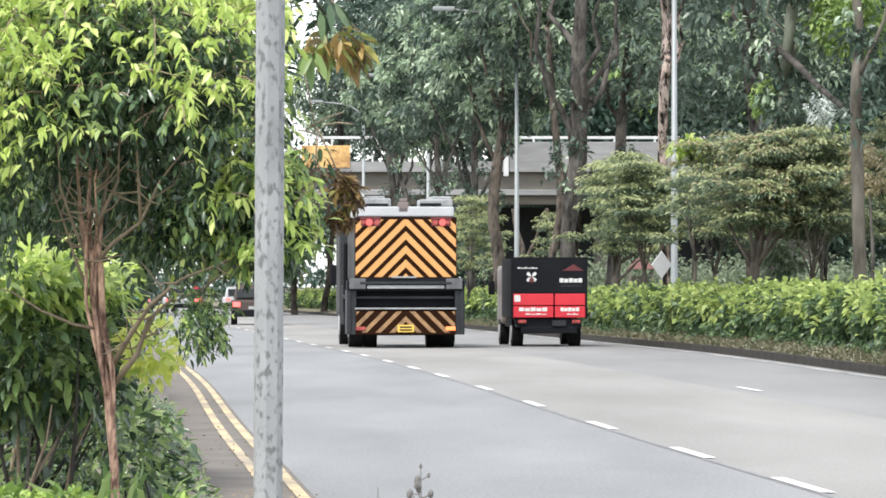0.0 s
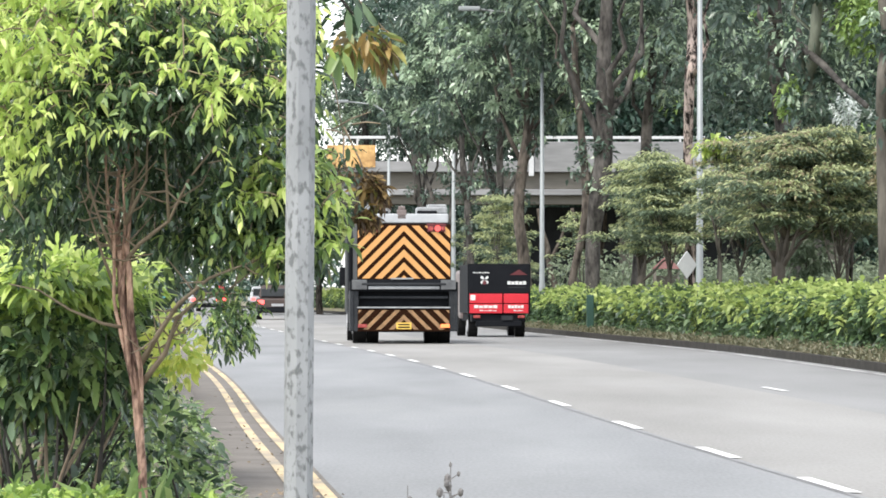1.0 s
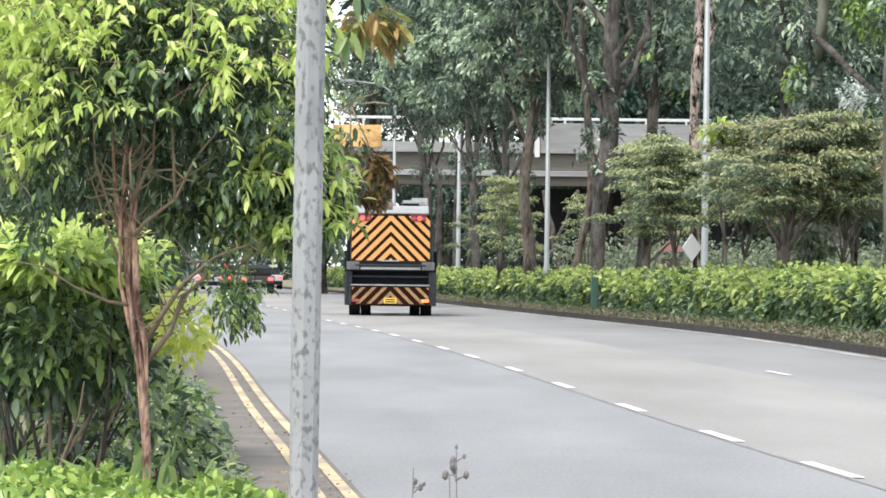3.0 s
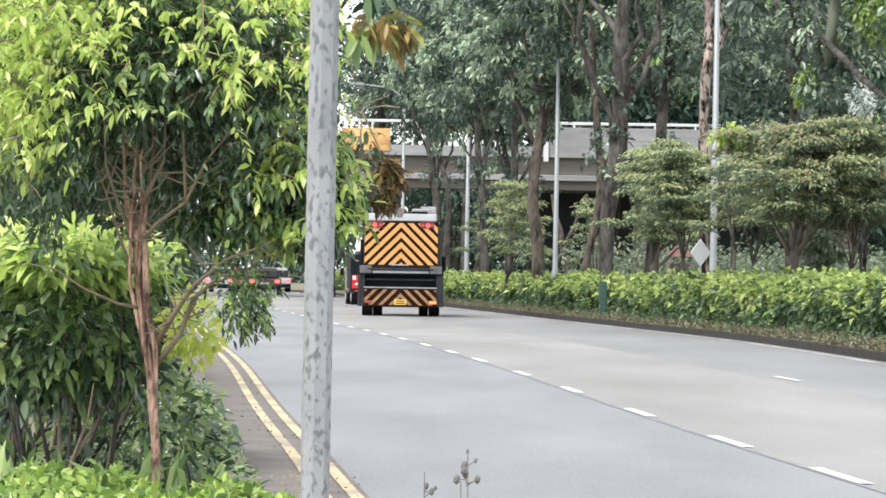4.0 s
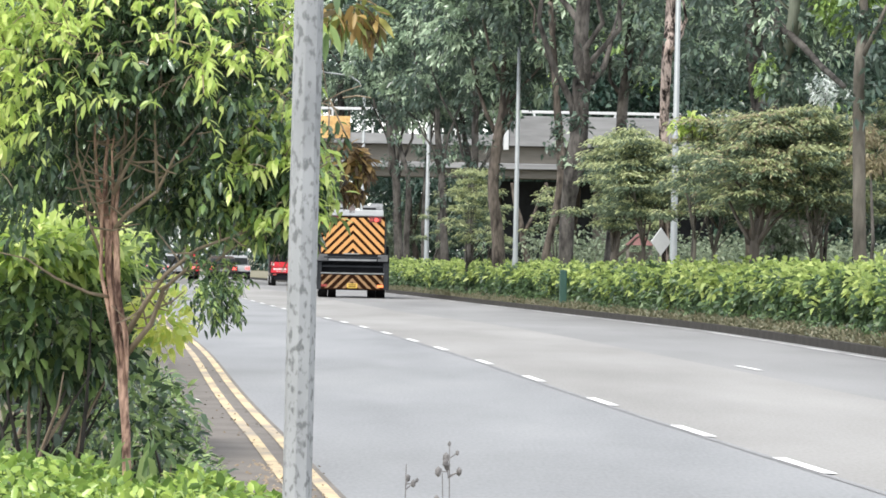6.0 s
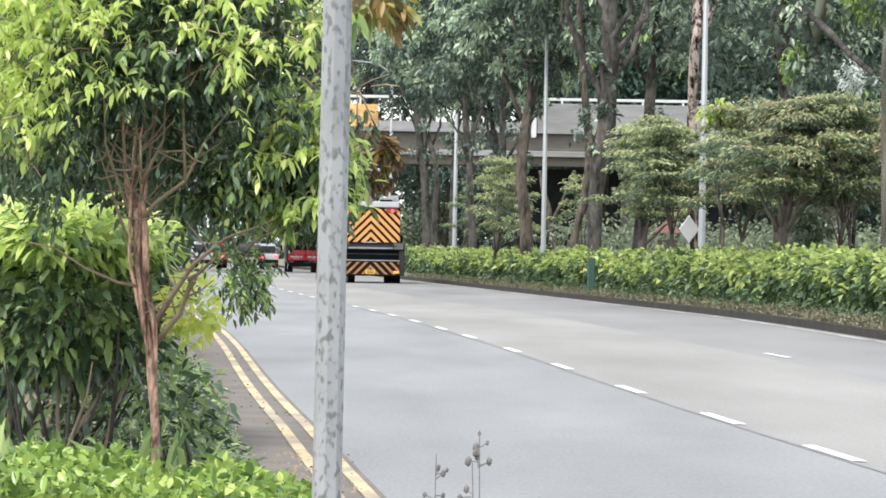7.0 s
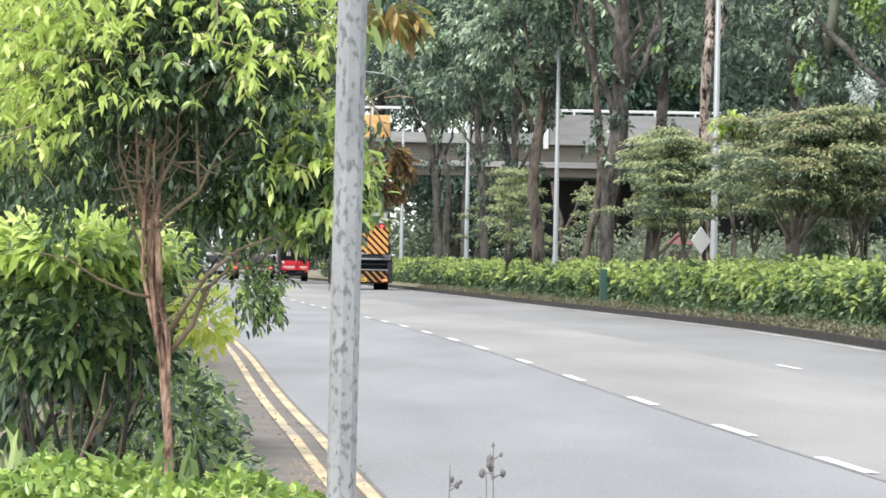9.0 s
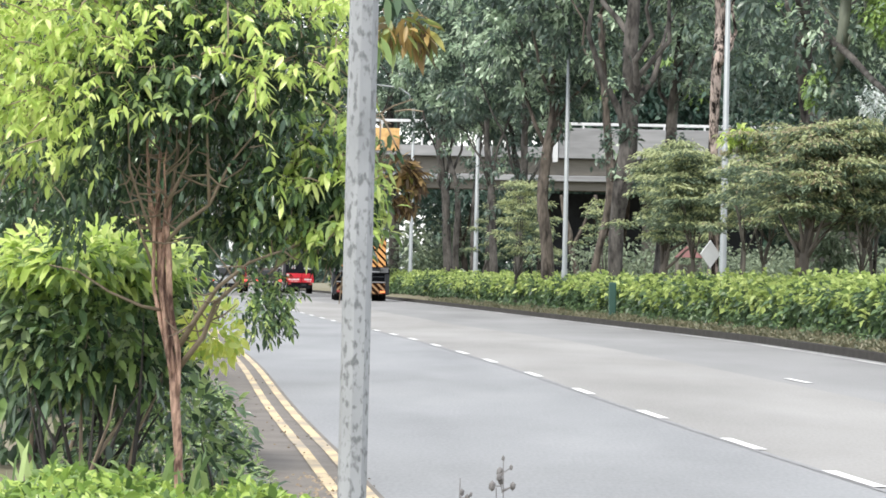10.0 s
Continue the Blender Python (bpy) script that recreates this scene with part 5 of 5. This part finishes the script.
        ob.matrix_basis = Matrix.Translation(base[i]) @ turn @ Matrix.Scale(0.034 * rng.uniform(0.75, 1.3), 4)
    twigs = []
    for s in sets:
        for a, b in zip(s[2][::3], s[3][::3]):
            if abs(a[0] + 1.06) < 0.36 and a[2] < 1.8 and a[1] < 14.2 or max(a[0], b[0]) > -0.5 and a[2] > 1.76:
                continue
            twigs.append(tube([a, (a + b) / 2 + np.array([0, 0, 0.006]), b], [0.003, 0.0025, 0.0015], 4))
    r = random.Random(3)
    for line in limbs[:11]:
        for k in range(5 if line[0][2] > 1.2 else 12):
            i = r.randrange(1, len(line))
            a = Vector(line[i - 1]).lerp(Vector(line[i]), r.random())
            e = a + Vector((r.uniform(-0.13, 0.13), r.uniform(-0.12, 0.06), r.uniform(-0.05, 0.14)))
            twigs.append(tube([a, a.lerp(e, 0.5) + Vector((r.uniform(-0.02, 0.02), 0, -0.01)), e], [0.0035, 0.003, 0.0015], 4))
    v, f = merge(twigs)
    tagged(link("twig_mass", v, f, M_TWIG, t), kind="stuff")


verge_tree()


def rust_branch():
    """A slim tree farther along the verge with a hanging branch of large withered leaves."""
    t = thing("withering_tree", (0, 0, 0), "slim verge tree with drooping withered brown and orange leaves", "tree")
    v, f = tube([(-1.75, 20.4, 0.3), (-1.7, 20.4, 1.6), (-1.5, 20.1, 2.6), (-1.1, 19.8, 2.9), (-0.75, 19.6, 2.75), (-0.52, 19.5, 2.45)], [0.035, 0.032, 0.026, 0.018, 0.012, 0.006], 8)
    link("trunk", v, f, M_BARK_D, t, smooth=True)
    for k, (a, b) in enumerate([((-0.75, 19.6, 2.75), (-0.36, 19.45, 2.36)), ((-0.52, 19.5, 2.45), (-0.60, 19.5, 2.28)), ((-0.75, 19.6, 2.75), (-0.56, 19.5, 1.9)),
                                ((-0.56, 19.5, 1.95), (-0.43, 19.5, 1.66)), ((-0.56, 19.5, 1.9), (-0.50, 19.5, 1.58))]):
        v, f = tube(wobble(a, b, 4, 0.03, 70 + k), [0.005, 0.004, 0.004, 0.003, 0.002], 6)
        link("limb", v, f, M_TWIG, t, smooth=True)
    # upper fan of yellowing leaves, lower curled brown bunch
    for c, r, n, m, size, wild in (((-0.47, 19.5, 2.34), (0.14, 0.12, 0.05), 60, L_RUST, 0.1, 0.5), ((-0.57, 19.45, 2.29), (0.06, 0.1, 0.04), 12, L_MID, 0.13, 0.4), ((-0.40, 19.5, 2.30), (0.06, 0.1, 0.06), 30, L_RUST, 0.11, 0.5),
                                   ((-0.52, 19.5, 1.75), (0.11, 0.1, 0.03), 60, L_BROWN, 0.055, 0.9), ((-0.44, 19.5, 1.70), (0.06, 0.1, 0.05), 120, L_BROWN, 0.06, 0.9), ((-0.41, 19.5, 1.65), (0.045, 0.08, 0.05), 100, L_BROWN, 0.06, 0.8),
                                   ((-0.46, 19.5, 1.55), (0.07, 0.08, 0.04), 100, L_BROWN, 0.055, 0.8), ((-0.44, 19.44, 1.64), (0.07, 0.04, 0.1), 40, L_RUST, 0.06, 0.7), ((-0.5, 19.5, 2.47), (0.16, 0.1, 0.05), 20, L_DEEP, 0.11, 0.6)):
        p = ball(n, c, r)
        d = rng.normal(size=(n, 3)) * wild + [0.1, 0, -0.8]
        leaves("foliage", p, d, size, 0.32, m, t, "drooping leaves", droop=0.2)


rust_branch()


# ---- shrubs of the verge ----
def shrub(name, label, at, stems, height, centre, radii, n, size, width, shares, seed=0, droop=0.3, hang=0.45):
    x, y_, z = at
    t = thing(name, (0, 0, 0), label, "shrub", "verge shrubs")
    r = random.Random(seed)
    for k in range(stems):
        a = (x + r.uniform(-0.16, 0.16), y_ + r.uniform(-0.1, 0.1), z)
        b = (centre[0] + r.uniform(-0.8, 0.8) * radii[0], centre[1] + r.uniform(-0.3, 0.3), z + height * r.uniform(0.6, 0.95))
        v, f = tube(wobble(a, b, 5, 0.03, seed + k), [0.010, 0.009, 0.008, 0.006, 0.004, 0.002], 7)
        link("stem", v, f, M_TWIG if k % 5 == 0 else M_BARK_D, t, smooth=True)
    for m, share, zlo, zhi in shares:
        k = int(n * share)
        p = ball(k * 3, centre, radii)
        rel = (p[:, 2] - centre[2]) / radii[2]
        p = p[(rel >= zlo) & (rel <= zhi)][:k]
        d = unit(p - np.array(centre)) * 0.8 + rng.normal(size=p.shape) * 0.62 - [0, 0.25, hang]
        leaves("foliage", p, d, size, width, m, t, droop=droop)
    return t


# a few pale leaves stand for sky glints on the dark foliage
shrub("shrub", "dense dark green shrub with large glossy leaves", (-1.38, 15.2, bank(15, 0.8) - 0.03), 14, 0.9, (-1.42, 15.2, 1.05), (0.37, 0.4, 0.29), 2300, 0.066, 0.42,
      [(L_DEEP, 0.6, -1, 0.9), (L_MID, 0.4, -0.9, 1), (L_GLINT, 0.12, -0.7, 1)], 11, 0.3, 0.0)
shrub("shrub", "bright yellow-green shrub growing over its darker neighbour", (-1.45, 15.0, bank(15, 0.8) - 0.03), 5, 1.0, (-1.42, 15.05, 1.25), (0.38, 0.3, 0.145), 1300, 0.078, 0.32,
      [(L_NEW, 0.6, -0.45, 1), (L_MID, 0.4, -1, 0.5)], 12, 0.3, 0.1)
shrub("shrub", "light yellow-green broad-leaved sapling behind the trunk", (-0.98, 15.3, bank(15, 0.3) - 0.03), 3, 0.6, (-0.99, 14.8, 1.04), (0.10, 0.1, 0.13), 260, 0.046, 0.5,
      [(L_LIME, 0.7, -1, 1), (L_NEW, 0.3, -1, 1)], 13, 0.2, 0.0)
shrub("shrub", "dark green undergrowth at the foot of the tree", (-1.2, 15.6, bank(16, 0.4) - 0.03), 8, 0.5, (-1.22, 15.6, 0.62), (0.34, 0.4, 0.28), 1100, 0.062, 0.36,
      [(L_DEEP, 0.62, -1, 1), (L_MID, 0.5, -0.7, 1)], 14, 0.3, 0.1)
shrub("shrub", "dense dark thicket of mixed leaves", (-1.9, 19, bank(19, 0.9) - 0.03), 8, 2.0, (-1.95, 19.5, 1.4), (0.75, 1.0, 1.2), 4200, 0.10, 0.36,
      [(L_DEEP, 0.85, -1, 1), (L_MID, 0.15, -1, 1)], 15)
shrub("shrub", "shaded tree crown overhanging the thicket", (-1.75, 18.6, bank(18, 0.9) - 0.03), 5, 2.0, (-1.40, 18.6, 2.28), (0.78, 0.6, 0.95), 8500, 0.085, 0.34,
      [(L_DEEP, 0.9, -1, 1), (L_MID, 0.1, -1, 1)], 18)
shrub("shrub", "dense dark thicket of mixed leaves", (-2.6, 26, bank(26, 0.9) - 0.03), 8, 2.6, (-2.75, 27, 1.7), (0.85, 2.2, 1.7), 4600, 0.14, 0.36,
      [(L_DEEP, 0.8, -1, 1), (L_MID, 0.2, -1, 1)], 16)
shrub("shrub", "dense dark thicket of mixed leaves", (-5.2, 44, bank(44, 2) - 0.03), 8, 3.2, (-5.6, 46, 2.6), (1.6, 5, 2.6), 4200, 0.26, 0.4,
      [(L_DEEP, 0.6, -1, 1), (L_MID, 0.4, -1, 1)], 17)


def ferns():
    """Arching fronds and blades along the verge edge."""
    n = 3400
    yy = 12.6 + 30 * rng.uniform(0, 1, n) ** 2.0
    edge = np.array([left_x(v) - 0.72 for v in yy])
    off = rng.uniform(0, 1, n) ** 1.4 * 0.8 - 0.06
    zz = np.array([bank(v, max(0.0, o)) for v, o in zip(yy, off)])
    rise = rng.uniform(0, 1, n) * np.clip(off * 0.9, 0.03, 0.33)
    p = np.stack([edge - off, yy, zz + rise], 1)
    d = rng.normal(size=(n, 3)) * 0.55 + [0.25, -0.25, 0.55]
    pick = rng.uniform(0, 1, n)
    tagged(leaves("verge_ferns", p[pick < 0.58], d[pick < 0.58], 0.115, 0.15, L_MID, None, droop=0.5), "ferns and grass hanging over the gutter", "undergrowth", kind="stuff")
    tagged(leaves("verge_ferns", p[pick >= 0.58], d[pick >= 0.58], 0.12, 0.2, L_DEEP, None, droop=0.5), "dark green ferns below the shrubs", "undergrowth", kind="stuff")
    m = 110
    x = rng.uniform(-1.62, -0.95, m)
    p = np.stack([x, rng.uniform(13.5, 14.6, m), np.full(m, 0.36)], 1)
    tagged(leaves("long_grass", p, rng.normal(size=(m, 3)) * [0.3, 0.3, 0.1] + [0, 0, 1.0], 0.46, 0.045, L_MID, None, droop=0.45), "long arching grass blades round the trunk", "grass", kind="stuff")


ferns()


def ground_cover():
    n = 6500
    x = rng.uniform(-1.62, -0.50, n)
    yy = rng.uniform(11.3, 12.8, n)
    hump = 0.03 * np.sin(x * 9) + 0.018 * np.sin(x * 23 + yy * 7) - 0.10 * np.clip((x + 0.72) / 0.2, 0, 1) - 0.05 * np.clip((-1.3 - x) / 0.3, 0, 1)
    top = 0.628 + hump
    zz = top - np.abs(rng.normal(0, 0.06, n)) - 0.03 * (rng.uniform(0, 1, n) > 0.96)
    p = np.stack([x, yy, zz], 1)
    d = rng.normal(size=(n, 3)) * 0.7 + [0, -0.3, 0.25]
    pick = rng.uniform(0, 1, n)
    tagged(leaves("ground_cover", p[pick < 0.08], d[pick < 0.08], 0.042, 0.45, L_NEW, None, droop=0.2), "bright yellow-green low ground-cover plants", "ground cover", kind="stuff")
    tagged(leaves("ground_cover", p[pick >= 0.08], d[pick >= 0.08], 0.046, 0.45, L_COVER, None, droop=0.2), "mid-green low ground-cover plants", "ground cover", kind="stuff")
    stalks = [tube([(a, b, bank(12, 0.5) - 0.05), (a + 0.01, b, 0.48), (a, b, c)], [0.003, 0.003, 0.002], 4) for a, b, c in p[::15]]
    v, f = merge(stalks)
    tagged(link("ground_cover_stalks", v, f, L_MID), "thin green stalks of the ground cover", "ground cover", kind="stuff")


ground_cover()


def weed(x, y_, top, seed):
    t = thing("weed", (0, 0, 0), "thin dried weed with small grey seed heads", "weed", "dry weeds")
    r = random.Random(seed)
    g = bank(y_, 0.3) - 0.06
    main = wobble((x + r.uniform(-0.02, 0.02), y_, g), (x, y_, top), 6, 0.008, seed)
    v, f = tube(main, [0.0022, 0.002, 0.0018, 0.0016, 0.0014, 0.0012, 0.0008], 5)
    link("stem", v, f, M_SEED, t)
    for k in range(24):
        s = main[3].lerp(main[6], r.random())
        e = s + Vector((r.uniform(-0.02, 0.02), r.uniform(-0.015, 0.015), r.uniform(-0.004, 0.016)))
        v, f = tube([s, e], [0.001, 0.0008], 4)
        link("stalk", v, f, M_SEED, t)
        bm = bmesh.new()
        bmesh.ops.create_icosphere(bm, subdivisions=1, radius=r.uniform(0.003, 0.0068), matrix=Matrix.Translation(e) @ Matrix.Diagonal((1, 1, 1.4, 1)))
        part("seed_head", bm, M_SEED, t)


M_SEED = surface("dry_seed_grey", (0.10, 0.096, 0.095), (0.24, 0.225, 0.215), 60, 300, 0.9)
weed(-0.037, 7.3, 0.955, 3)
weed(-0.048, 7.31, 0.90, 5)
weed(-0.108, 7.3, 0.915, 4)


def litter():
    """Dead leaves and dirt gathered along the gutter."""
    n = 120
    yy = 22 + 30 * rng.uniform(0, 1, n) ** 1.5
    x = np.array([left_x(v) for v in yy]) - np.abs(rng.normal(0.25, 0.18, n)).clip(0, 0.6)
    p = np.stack([x, yy, np.array([fall(v) for v in yy]) + 0.012], 1)
    d = rng.normal(size=(n, 3)) * [1, 1, 0.12]
    tagged(leaves("leaf_litter", p, d, 0.035, 0.5, L_LITTER, None, fine=False, droop=0.0), "dead brown leaves along the gutter", "leaf litter", kind="stuff")


def rubble():
    """Pale grit and crumbled paint washed against the yellow lines."""
    r = random.Random(12)
    bits = []
    for k in range(170):
        y_ = 22.2 + 4.5 * r.random() ** 2
        x = left_x(y_) - 0.3 + r.gauss(0, 0.09)
        h = r.uniform(0.006, 0.016)
        bits.append(tube([(x, y_, fall(y_) - 0.004), (x + r.uniform(-0.01, 0.01), y_, fall(y_) + h)], [r.uniform(0.008, 0.022), 0.006], 5))
    v, f = merge(bits)
    tagged(link("gutter_grit", v, f, M_GRIT), "pale brown grit along the yellow lines", "grit", kind="stuff")


M_GRIT = surface("pale_brown_grit", (0.13, 0.1, 0.07), (0.36, 0.29, 0.21), 12, 60, 0.95)
rubble()
L_LITTER = foliage("dead_leaves", [(0.05, 0.035, 0.02), (0.11, 0.075, 0.045), (0.2, 0.15, 0.09)], 0.1, 0.8)
litter()


# ---- what moves ----
def drive(rows, lean=1.0):
    """Poses on the road from rows of seconds, x, y; the nose points along the way, or a share of it."""
    out = []
    for i, (t, x, y) in enumerate(rows):
        a, b = rows[max(0, i - 1)], rows[min(len(rows) - 1, i + 1)]
        dx, dy = b[1] - a[1], b[2] - a[2]
        out.append((t, pose(x, y, fall(y), 0, 0, lean * math.degrees(math.atan2(-dx, dy)))))
    return out


def motions():
    walk(truck, drive([
        (0, -0.77, 91), (0.5, -1.10, 94.8), (1, -1.45, 99), (1.5, -1.70, 103.5), (2, -1.91, 108), (3.5, -2.26, 121.5), (4, -2.30, 125.5),
        (4.5, -2.40, 129.5), (5, -2.54, 134), (6.5, -3.22, 152), (7, -3.53, 157.5), (7.5, -3.81, 163), (8, -4.20, 168.5), (8.5, -4.52, 174), (9, -4.82, 179), (9.5, -5.22, 184), (10, -5.51, 188)], 0.72))
    walk(lorry, drive([(0, 2.27, 94), (0.5, 1.57, 104.5), (1, 0.80, 114.5), (1.5, -0.01, 122.5), (2, -0.92, 131.5), (2.2, -1.23, 135), (3.3, -2.95, 153), (4, -4.13, 167), (4.5, -5.2, 178), (5, -6.05, 189), (6.5, -7.84, 217),
                       (7, -8.46, 225), (8, -9.46, 236), (9, -10.18, 242), (10, -10.6, 246)]))
    walk(sedan, drive([(0, -6.6, 155), (1, -7.8, 180), (2, -8.9, 203), (3.3, -11.2, 225), (4, -11.5, 234), (5, -12.1, 246), (6.5, -12.6, 254), (8, -12.9, 258), (10, -13.0, 260)]))


motions()
